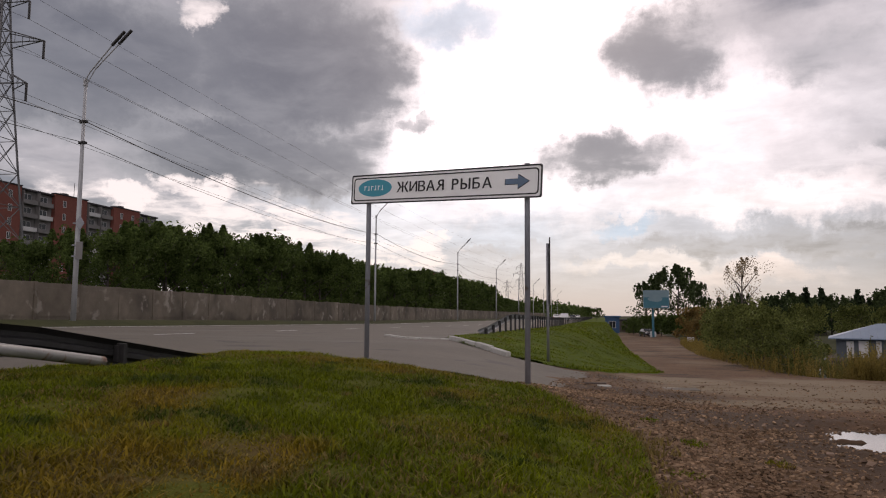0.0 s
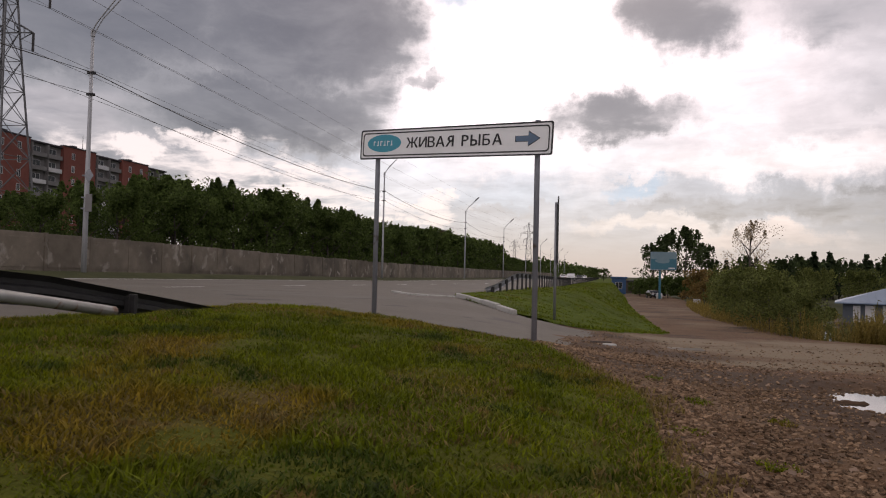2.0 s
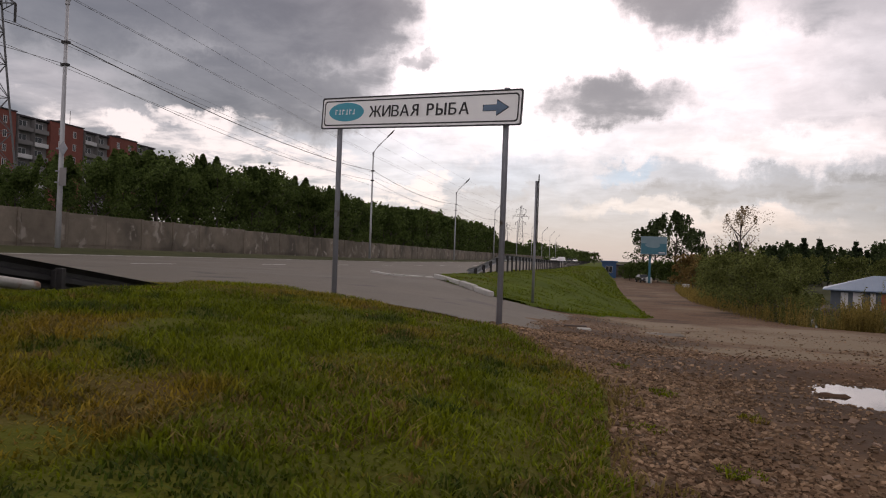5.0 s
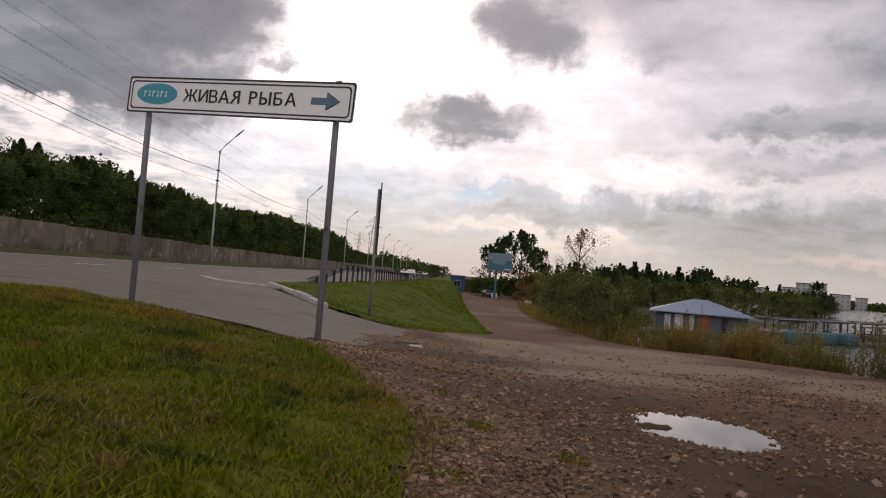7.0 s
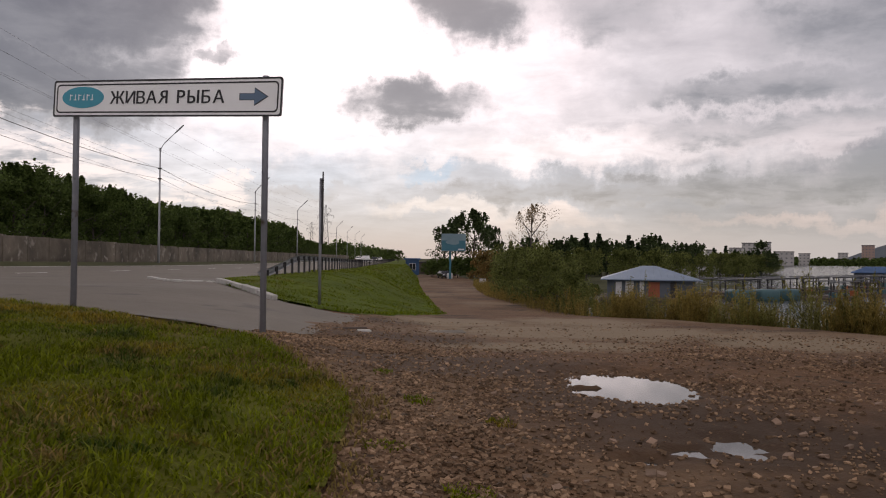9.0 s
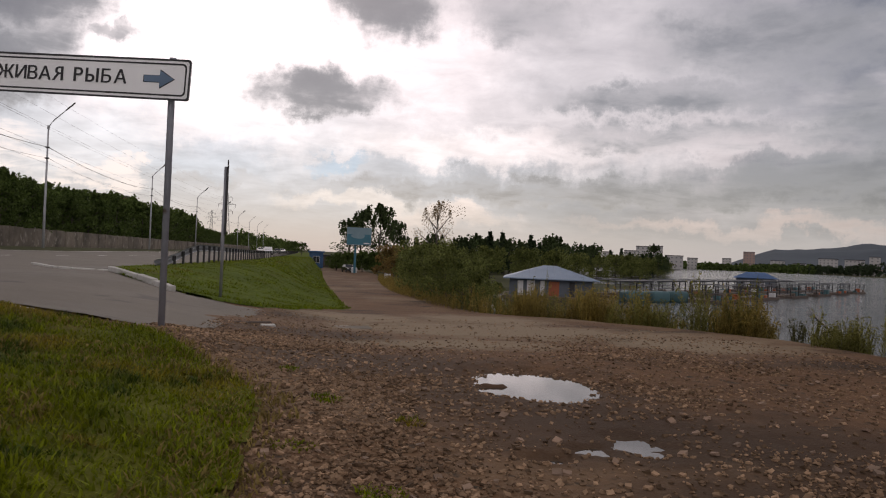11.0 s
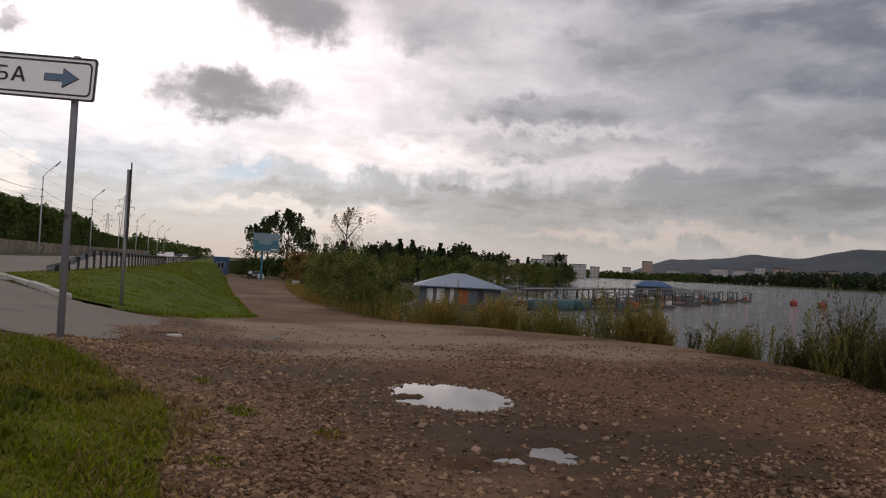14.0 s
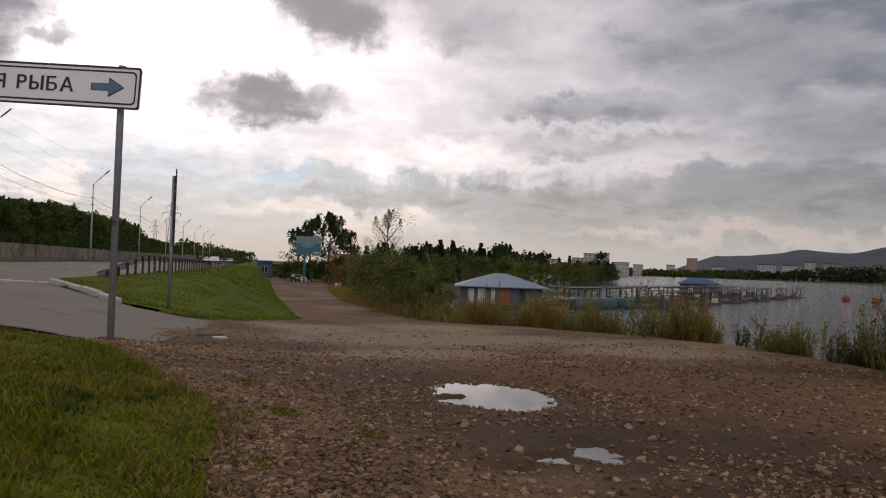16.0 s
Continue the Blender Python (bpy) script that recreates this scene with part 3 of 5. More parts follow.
def lettering(text, height, mat, parent, x, y, z, width, name="lettering"):
    """A word as a thin mesh facing -y, centred, with even gaps that fill the width."""
    shapes = []
    for ch in text:
        co, fs = np.zeros((0, 2)), []
        for src, mirrored, flipped in CLEAN.get(ch, [(ch, False, False)]):
            c, f = glyph(src)
            c = c.copy()
            c[:, 0] *= 1.1
            if mirrored:
                c[:, 0] = c[:, 0].max() - c[:, 0]
            if flipped:
                c[:, 1] = 1 - c[:, 1]
            c[:, 0] += co[:, 0].max() + 0.16 if len(co) else 0
            fs += [tuple(i + len(co) for i in p) for p in f]
            co = np.concatenate([co, c])
        shapes.append((co * height, fs))
    gap = (width - sum(c[:, 0].max() for c, f in shapes)) / (len(text) - 1)
    v, faces, at = [], [], x - width / 2
    for co, fs in shapes:
        for k in (-1, 1):       # two passes side by side make the strokes bold
            faces += [tuple(i + len(v) for i in p) for p in fs]
            v += [(at + cx + 0.0032 * k, y + 0.0006 * k, z + cy - height / 2 + 0.001 * k) for cx, cy in co]
        at += co[:, 0].max() + gap
    me = bpy.data.meshes.new(name)
    me.from_pydata(v, [], faces)
    me.materials.append(mat)
    ob = new(name, me)
    ob.parent = parent
    return ob


SA, SB = Vector((-3.50, 12.56)), Vector((-0.40, 11.42))
SIGN_AT = (SA + SB) / 2
SIGN_RZ = math.degrees(math.atan2(SB.y - SA.y, SB.x - SA.x))
SIGN_W, SIGN_H, SIGN_Z = (SB - SA).length, 0.45, 3.06


def direction_sign():
    base = land(SIGN_AT.x, SIGN_AT.y)
    s = empty("direction_sign", (SIGN_AT.x, SIGN_AT.y, base), SIGN_RZ)
    tagged(s, "white rectangular fish-seller direction sign on two steel posts", "road sign")
    z = SIGN_Z - base
    up = lambda bm: (bmesh.ops.translate(bm, verts=bm.verts, vec=(0, 0, z)), bm)[1]
    panel = part("panel", up(slab(rounded(SIGN_W, SIGN_H, 0.03), 0.0, 0.025)), SIGN_WHITE, s)
    part("back_rail", up(boxed(-SIGN_W / 2 + 0.05, SIGN_W / 2 - 0.05, 0.027, 0.06, -0.12, -0.08, 0.004)), GALV, panel)
    part("back_rail", up(boxed(-SIGN_W / 2 + 0.05, SIGN_W / 2 - 0.05, 0.027, 0.06, 0.08, 0.12, 0.004)), GALV, panel)
    part("rim", up(ring(rounded(SIGN_W + 0.012, SIGN_H + 0.012, 0.034), rounded(SIGN_W - 0.034, SIGN_H - 0.034, 0.028), -0.002)), SIGN_BLACK, panel, "black outer rim")
    part("border", up(ring(rounded(SIGN_W - 0.085, SIGN_H - 0.085, 0.055), rounded(SIGN_W - 0.123, SIGN_H - 0.123, 0.042), -0.002)), SIGN_BLACK, panel, "thin black border line")
    oval = [(-SIGN_W / 2 + 0.46 + 0.325 * math.cos(a), 0.015 + 0.135 * math.sin(a)) for a in (2 * math.pi * k / 40 for k in range(40))]
    part("badge", up(slab(oval, -0.004, 0.0)), SIGN_TEAL, panel, "teal oval badge")
    # the maker's mark, as plain strokes
    bm = bmesh.new()
    for k in range(6):
        x0 = -SIGN_W / 2 + 0.265 + 0.066 * k
        for q, (dx, dz, w, h) in enumerate((((0, 0, 0.012, 0.075), (0.02, 0.025, 0.034, 0.012)), ((0.015, 0, 0.012, 0.075), (0.01, -0.03, 0.04, 0.012)))[k % 2]):
            box(bm, x0 + dx - w / 2, x0 + dx + w / 2, -0.008, -0.005, 0.015 + dz - h / 2, 0.015 + dz + h / 2)
    part("badge_mark", up(bm), SIGN_WHITE, panel, "pale strokes on the badge")
    lettering("ЖИВАЯ", 0.158, SIGN_BLACK, panel, -0.34, -0.005, z + 0.01, 0.85)
    lettering("РЫБА", 0.158, SIGN_BLACK, panel, 0.555, -0.005, z + 0.01, 0.66)
    panel.matrix_basis = Matrix.Translation((0, 0, z)) @ pose(0, 0, 0, 0, 2.7, 0) @ Matrix.Translation((0, 0, -z))
    ax = SIGN_W / 2 - 0.38
    arrow = [(ax - 0.17, -0.033), (ax + 0.02, -0.033), (ax + 0.02, -0.092), (ax + 0.19, 0.003), (ax + 0.02, 0.098), (ax + 0.02, 0.039), (ax - 0.17, 0.039)]
    grow = [(ax + (x - ax) * 1.07, z0 * 1.14 - 0.001) for x, z0 in arrow]
    part("arrow_outline", up(slab(grow, -0.003, 0.0)), SIGN_BLACK, panel, "black arrow outline")
    part("arrow", up(slab(arrow, -0.006, -0.003)), SIGN_BLUE, panel, "dark blue arrow pointing sideways")
    for x in (-SIGN_W / 2 + 0.27, SIGN_W / 2 - 0.27):
        c = s.matrix_world @ Vector((x, 0.1, 0))
        low = land(c.x, c.y) - base - 0.3
        part("post", tubed([(x, 0.098, low), (x, 0.098, z - 0.2), (x, 0.098, z + 0.2)], 0.038, 12), PAINTED_POST, s, smooth=True)
        for dz in (-0.1, 0.1):
            part("bracket", boxed(x - 0.05, x + 0.05, 0.05, 0.14, z + dz - 0.015, z + dz + 0.015, 0.004), GALV, s)
    return s


direction_sign()


def narrow_sign():
    x, y = -0.97, 20.06
    b = land(x, y)
    s = empty("road_sign", (x, y, b), 95.3)
    tagged(s, "tall narrow road sign edge-on on a steel post", "road sign")
    part("post", tubed([(0, 0, -0.3), (0, 0, 3.02)], 0.035, 10), GALV, s, smooth=True)
    part("panel", slab([(px, pz + 2.32) for px, pz in rounded(0.62, 1.66, 0.03)], -0.062, -0.038), DARKSTEEL, s, "dark back of the sign plate")
    for dz in (1.75, 2.8):
        part("bracket", boxed(-0.3, 0.3, -0.038, -0.025, dz - 0.02, dz + 0.02, 0.003), GALV, s)
    return s


narrow_sign()

# ---- street lamps ----
LAMP_X, LAMP_Y, LAMP_GAP = -23.0, 30.2, 44.3
POLE = material("lamp_pole_paint", (0.42, 0.43, 0.44), (0.3, 0.31, 0.32), 0.6, 3.0, metal=0.2)


def street_lamp():
    s = empty("street_lamp", (0, 0, 0))
    tagged(s, "tall tapered steel street lamp with two slanted arms", "street lamp", group="street lamps along the road")
    part("pole", tubed([(0, 0, -0.4), (0, 0, 3), (0, 0, 11.0)], [0.125, 0.11, 0.065], 10), POLE, s, smooth=True)
    part("collar", tubed([(0, 0, 10.85), (0, 0, 11.15)], 0.1, 10), POLE, s)
    for dy, rise in ((-0.24, 0.0), (0.24, 0.25)):
        arm = part("arm", tubed([(0, dy * 0.4, 11.0), (0.35, dy * 0.7, 11.45 + rise), (1.5, dy, 12.6 + rise)], 0.03, 8), POLE, s)
        part("lamp_head", boxed(-0.45, 0.45, -0.07, 0.07, -0.05, 0.045, 0.025, pose(1.8, dy, 12.9 + rise, 0, -44, 0)), DARKSTEEL, arm, "dark lamp head")
    part("cable_clamp", boxed(-0.17, 0.17, -0.1, 0.1, 9.1, 9.22, 0.01), DARKSTEEL, s)
    part("cable_clamp", boxed(-0.17, 0.17, -0.1, 0.1, 8.1, 8.22, 0.01), DARKSTEEL, s)
    return s


first = street_lamp()
first.matrix_basis = pose(LAMP_X, LAMP_Y, land(LAMP_X, LAMP_Y, False))
for k in (-1, 1, 2, 3, 4, 5, 6, 7, 8):
    y = LAMP_Y + LAMP_GAP * k
    copy_thing(first, pose(LAMP_X, y, land(LAMP_X, y, False)))

# ---- foliage ----


def leaf_mesh(name, pts, size, mat, rng, droop=0.0, long=1.6):
    """Many small leaf-shaped quads at the given points, each turned at random."""
    n = len(pts)
    a = rng.normal(size=(n, 3))
    a /= np.linalg.norm(a, axis=1)[:, None]
    b = np.cross(a, rng.normal(size=(n, 3)))
    b /= np.linalg.norm(b, axis=1)[:, None]
    s = (size * rng.uniform(0.6, 1.3, n))[:, None]
    v = np.stack([pts - a * s * long / 2, pts + b * s * 0.5 + a * s * 0.1, pts + a * s * long / 2, pts - b * s * 0.5 + a * s * 0.1], 1).reshape(-1, 3)
    me = bpy.data.meshes.new(name)
    me.from_pydata(v.tolist(), [], np.arange(4 * n).reshape(-1, 4).tolist())
    me.materials.append(mat)
    return me


def clumps(rng, centres, radii, per):
    out = []
    for c, r in zip(centres, radii):
        d = rng.normal(size=(per, 3))
        d /= np.linalg.norm(d, axis=1)[:, None]
        out.append(np.array(c) + d * (r * rng.uniform(0.35, 1.0, per) ** 0.6)[:, None] * np.array([1, 1, 0.9]))
    return np.concatenate(out)


def tree(name, label, height, width, seed, leaf, mat, spires=6, leaves=2600, low=0.15, group="", category="tree"):
    """Tapered trunk, limbs, and an uneven crown of small leaves with gaps."""
    rng = np.random.default_rng(seed)
    t = empty(name)
    tagged(t, label, category, group)
    top = height * 0.82
    bend = rng.uniform(-0.2, 0.2, 2)
    bm = tubed([(0, 0, -0.5), (bend[0] * 0.4, bend[1] * 0.4, height * 0.35), (bend[0], bend[1], top)], [height * 0.022, height * 0.015, height * 0.004], 7)
    centres, radii = [], []
    for k in range(9):
        h = height * (low + 0.1 + (0.75 - low) * k / 9)
        ang = k * 2.4 + rng.uniform(-0.4, 0.4)
        reach = width * rng.uniform(0.28, 0.48) * (1.0 - 0.35 * k / 9)
        tip = (math.cos(ang) * reach, math.sin(ang) * reach, h + height * rng.uniform(0.08, 0.2))
        tube(bm, [(bend[0] * 0.5, bend[1] * 0.5, h - height * 0.05), tip], [height * 0.008, height * 0.003], 5)
        for q in range(4):
            f = rng.uniform(0.45, 1.15)
            centres.append((tip[0] * f + rng.normal() * 0.12 * width, tip[1] * f + rng.normal() * 0.12 * width, tip[2] + rng.normal() * 0.06 * height))
            radii.append(width * rng.uniform(0.10, 0.19))
    for k in range(spires):
        ang, r = rng.uniform(0, 6.28), width * rng.uniform(0, 0.36)
        z = height * rng.uniform(0.74, 0.95)
        for q in range(4):
            centres.append((math.cos(ang) * r, math.sin(ang) * r, z + height * 0.032 * q))
            radii.append(width * (0.085 - 0.019 * q))
    part("trunk", bm, BARK, t, "grey-brown trunk", True)
    pts = clumps(rng, centres, radii, max(8, leaves // len(centres)))
    crown = new("crown", leaf_mesh("crown", pts, leaf, mat, rng))
    crown.parent = t
    return t


def spruce(name, label, height, width, seed, leaf, mat, leaves=900, group=""):
    rng = np.random.default_rng(seed)
    t = empty(name)
    tagged(t, label, "tree", group)
    part("trunk", tubed([(0, 0, -0.5), (0, 0, height * 0.97)], [height * 0.018, 0.01], 6), BARK, t)
    u = rng.uniform(0.05, 1, leaves) ** 0.75
    z = height * (1 - u * 0.9)
    tier = 0.75 + 0.35 * np.abs(np.sin(z / height * 26))
    r = width / 2 * u * tier * rng.uniform(0.5, 1, leaves)
    a = rng.uniform(0, 6.283, leaves)
    pts = np.stack([r * np.cos(a), r * np.sin(a), z - 0.12 * r], 1)
    crown = new("crown", leaf_mesh("crown", pts, leaf, mat, rng))
    crown.parent = t
    return t


def plant_out(kinds, places, seed=1, tilt=3.0):
    """Copies of the kinds at the places (x, y, scale); the first of each kind takes the first place it gets."""
    rng = random.Random(seed)
    fresh = set(range(len(kinds)))
    for i, (x, y, s) in enumerate(places):
        k = i % len(kinds)
        m = pose(x, y, land(x, y, False) - 0.05, rng.uniform(-tilt, tilt), rng.uniform(-tilt, tilt), rng.uniform(0, 360)) @ Matrix.Diagonal((s, s, s, 1))
        if k in fresh:
            fresh.discard(k)
            kinds[k].matrix_basis = m
        else:
            ob = copy_thing(kinds[k], m)
            ob.matrix_basis = m


# poplars behind the wall
rng = random.Random(11)
row = [tree("poplar_tree", "dense dark green poplar behind the concrete wall", 6.6, 4.6, 20 + k, 0.15, LEAF, 16, 7000, 0.02, "poplars behind the wall") for k in range(4)]
lean = [tree("poplar_tree", "dark green poplar behind the wall farther along", 6.6, 4.6, 30 + k, 0.24, LEAF, 12, 2200, 0.02, "poplars behind the wall") for k in range(3)]
places = []
y = 14.0
while y < 320:
    grow = float(np.interp(y, [14, 30, 36, 45, 60, 75, 90, 105, 125, 190, 202, 320], [0.42, 0.47, 0.60, 0.88, 1.04, 1.03, 0.95, 0.95, 1.12, 1.2, 0.8, 0.7]))
    places.append((-28.2 + rng.uniform(-0.6, 0.6), y, grow * rng.uniform(0.9, 1.1)))
    places.append((-32.0 + rng.uniform(-0.9, 0.9), y + 1.3, grow * rng.uniform(0.98, 1.2)))
    y += rng.uniform(2.2, 3.2) * (1 if y < 110 else 1.7)
plant_out(row, [p for p in places if p[1] < 100], 2)
plant_out(lean, [p for p in places if p[1] >= 100], 3)

# shrubs and weeds on the bank
WILLOW = leafy("willow_leaves", (0.180, 0.200, 0.060), (0.080, 0.098, 0.028), 0.6, 0.8, 0.6)
DRY = leafy("dry_weeds", (0.34, 0.25, 0.065), (0.18, 0.14, 0.04))
RUST = leafy("rusty_leaves", (0.26, 0.16, 0.055), (0.14, 0.11, 0.04))
CONIFER = leafy("conifer_needles", (0.048, 0.070, 0.034), (0.024, 0.038, 0.019))
WOODLEAF = leafy("far_wood_leaves", (0.085, 0.115, 0.046), (0.042, 0.064, 0.025))
PALE = leafy("pale_leaves", (0.46, 0.37, 0.25), (0.34, 0.27, 0.18))
MUGWORT = leafy("mugwort_leaves", (0.125, 0.115, 0.042), (0.055, 0.058, 0.022))
WEED = leafy("weed_leaves", (0.22, 0.205, 0.055), (0.11, 0.112, 0.03))
shrub = [tree("willow_shrub", "grey-green willow shrub on the river bank", 3.0, 3.4, 40 + k, 0.085, WILLOW, 12, 9000, 0.0, "shrubs on the bank", "shrub") for k in range(3)]
rng = random.Random(5)
spots = [(7.9, 33.5, 0.6), (7.5, 37.2, 0.8), (9.9, 38, 0.5), (8.6, 41.5, 0.95), (7.9, 45.5, 0.75), (10.2, 46, 0.95), (8.4, 50, 1.05), (11.5, 52, 1.0), (9.2, 56, 1.1), (13, 60, 1.0), (10, 62, 1.15), (11.4, 69, 1.2), (14.8, 71, 1.1),
         (12.5, 79, 1.25), (16.5, 82, 1.2), (13.2, 90, 1.3), (19, 93, 1.3), (15, 100, 1.35), (23, 104, 1.4), (18, 111, 1.5), (29, 116, 1.5), (23, 121, 1.5), (38, 124, 1.4), (34, 134, 1.5), (47, 134, 1.4),
         (55, 146, 1.4), (45, 150, 1.5), (64, 156, 1.4), (74, 168, 1.5), (84, 182, 1.5), (93, 196, 1.5), (103, 210, 1.5), (113, 224, 1.4), (122, 238, 1.4), (130, 250, 1.3), (60, 172, 1.6), (78, 200, 1.6), (68, 146, 1.2)]
plant_out(shrub, [(x, y, s0 * (1.3 if y > 116 else 1.0)) for x, y, s0 in spots], 4)
rust = [tree("autumn_shrub", "rusty brown-green shrub beside the track", 3.4, 3.6, 60, 0.16, RUST, 6, 2600, 0.0, "", "shrub")]
plant_out(rust, [(13.2, 112, 1.35), (12.6, 104, 0.9), (16.0, 118, 1.4)], 6)
spots2 = [(6.5, 156, 1.1), (9.0, 153, 1.3), (11.5, 151, 1.4), (14, 149, 1.4), (17, 147, 1.5), (20, 143, 1.5), (6.8, 166, 1.2), (23, 150, 1.5), (27, 146, 1.4), (17, 131, 1.4), (14.4, 124, 1.3), (21.5, 132, 1.4)]
plant_out([tree("bush", "dark green bush beside the track", 3.0, 3.4, 95, 0.2, LEAF, 7, 2600, 0.0, "bushes by the track", "shrub")], spots2, 16)
# trees round the billboard and on the spit
big = [tree("birch_tree", "tall dark tree behind the billboard", 13.0, 8.0, 70 + k, 0.34, WOODLEAF, 14, 2900, 0.2, "dark trees") for k in range(2)]
plant_out(big, [(15.2, 158, 1.08), (9.6, 164, 0.86), (19.5, 165, 0.85), (118, 236, 0.85), (12, 166, 1.0), (21, 162, 0.62)], 7)
pale = [tree("bare_tree", "thin pale half-bare tree", 14.0, 8.5, 75, 0.16, PALE, 8, 2600, 0.25)]
plant_out(pale, [(26.4, 150, 1.08)], 8)
firs = [spruce("spruce_tree", "dark green spruce in the far wood", 11.0, 4.6, 80 + k, 0.55, CONIFER, 800, "spruces on the spit") for k in range(3)]
woods = [tree("broadleaf_tree", "dark green broadleaf tree in the far wood", 10.5, 7.5, 85 + k, 0.45, WOODLEAF, 7, 1300, 0.1, "broadleaf trees on the spit") for k in range(2)]
rng = random.Random(9)
fp, wp = [], []
for k in range(96):
    f = k / 95
    x = 26 + 100 * f + rng.uniform(-3, 3)
    y = 172 + 62 * f + rng.uniform(-10, 22)
    low = 0.62 if f < 0.16 else 0.88
    if x > float(np.interp(y, *SHORE)) - 12:
        continue
    (fp if rng.random() < 0.42 else wp).append((x, y, rng.uniform(0.75, 1.25) * (1.12 - 0.48 * f) * low))
for k in range(10):
    fp.append((22 + 2.6 * k + rng.uniform(-1, 1), 168 + rng.uniform(-3, 8), rng.uniform(0.4, 0.62)))
plant_out(firs, fp, 10)
plant_out(woods, wp, 12)
plant_out([tree("broadleaf_tree", "round dark green tree beside the far road", 6.5, 6, 91, 0.4, LEAF, 5, 1200, 0.05)], [(-1.2, 190, 0.5), (-3.5, 215, 0.55), (-9, 330, 0.8)], 13)


def weeds(name, label, pts, mat, seed, tall, stalk=1.0):
    """A clump of upright stalks with narrow leaves, as one plant group."""
    rng = np.random.default_rng(seed)
    v, f = [], []
    for x, y, z, h in pts:
        lean = rng.normal(size=2) * 0.17
        h = h * (0.62 + 0.75 * max(-0.3, noise.noise((x * 1.3, y * 1.3, 4.2)) + 0.25))
        n = 26
        for k in range(n):
            a, t0 = rng.uniform(0, 6.28), k / n
            p = np.array([x + lean[0] * h * t0, y + lean[1] * h * t0, z + h * t0])
            d = np.array([math.cos(a), math.sin(a), rng.uniform(0.3, 1.4)]) * h * 0.13 * (1.2 - t0 * 0.8)
            w = np.array([-math.sin(a), math.cos(a), 0]) * 0.0095 * tall
            i = len(v)
            v += [p - w * 0.3, p + d * 0.5 + w, p + d, p + d * 0.5 - w]
            f.append((i, i + 1, i + 2, i + 3))
        i = len(v)
        s = np.array([0.008, 0, 0])
        e = np.array([x + lean[0] * h, y + lean[1] * h, z + h * 1.12])
        q = np.array([x, y, z - 0.05])
        v += [q - s, q + s, e + s * 0.4, e - s * 0.4]
        f.append((i, i + 1, i + 2, i + 3))
        for j in range(5):
            c = e - np.array([0, 0, 0.05 * j * tall]) + rng.normal(size=3) * 0.03
            i = len(v)
            u = rng.normal(size=3) * 0.02 * tall
            w2 = np.cross(u, rng.normal(size=3))
            w2 *= 0.012 * tall / max(1e-6, np.linalg.norm(w2))
            v += [c - u, c + w2, c + u, c - w2]
            f.append((i, i + 1, i + 2, i + 3))
    me = bpy.data.meshes.new(name)
    me.from_pydata([tuple(p) for p in v], [], f)
    me.materials.append(mat)
    return tagged(new(name, me), label, "weeds", kind="stuff")


def strew(n, seed, x0, x1, y0, y1, keep, h0, h1):
    rng = random.Random(seed)
    out = []
    while len(out) < n:
        x, y = rng.uniform(x0, x1), rng.uniform(y0, y1)
        if keep(x, y):
            out.append((x, y, land(x, y), rng.uniform(h0, h1)))
    return out


def patchy(x, y, s=0.6, cut=0.0):
    return noise.noise((x * s, y * s, 7.7)) > cut


edge_x = lambda y: float(np.interp(y, *EDGE))
weeds("bank_weeds", "tall yellow-green weeds at the yard's edge", strew(1300, 1, 8, 12.5, 16.6, 30, lambda x, y: edge_x(y) + 0.1 < x < edge_x(y) + 2.0 and patchy(x, y, 0.5, -0.05), 0.3, 1.0), DRY, 2, 1.3)
weeds("bank_weeds", "green mugwort along the river bank", strew(1000, 3, 7.5, 13, 16.6, 34, lambda x, y: edge_x(y) + 0.2 < x < edge_x(y) + 3.0 and patchy(x, y, 0.45, 0.0), 0.35, 1.2), WEED, 4, 1.3)
weeds("bank_weeds", "low green weed clump on the bank's edge", strew(150, 13, 9, 12, 13.2, 14.6, lambda x, y: math.hypot(x - edge_x(13.9) - 0.35, y - 13.9) < 0.5 - 0.25 * noise.noise((x * 3, y * 3, 1)), 0.25, 0.6), WEED, 14, 1.1)
weeds("bank_weeds", "single tall weed between the clumps", strew(16, 15, 9.8, 11.2, 15.5, 16.0, lambda x, y: math.hypot(x - 10.5, y - 15.8) < 0.16, 0.5, 0.8), MUGWORT, 16, 1.1)
weeds("bank_weeds", "tall dark weeds close to the water", strew(2000, 5, 7.4, 12, 7.0, 12.0, lambda x, y: edge_x(y) + 0.05 < x < edge_x(y) + 1.9 and patchy(x, y, 1.1, -0.2 if y < 11 else 0.0), 0.35, 1.1), MUGWORT, 6, 1.0)
weeds("bank_weeds", "dry seeding stalks among the weeds", strew(70, 7, 7.6, 12, 7.5, 12.4, lambda x, y: edge_x(y) + 0.15 < x < edge_x(y) + 1.6 and patchy(x, y, 0.9, 0.05), 0.5, 1.15), WEED, 8, 0.9)
weeds("bank_weeds", "yellow grass beside the track", strew(1500, 9, 6, 12.5, 26, 100, lambda x, y: edge_x(y) - 0.2 < x < edge_x(y) + 1.5, 0.3, 0.9), DRY, 10, 1.2)


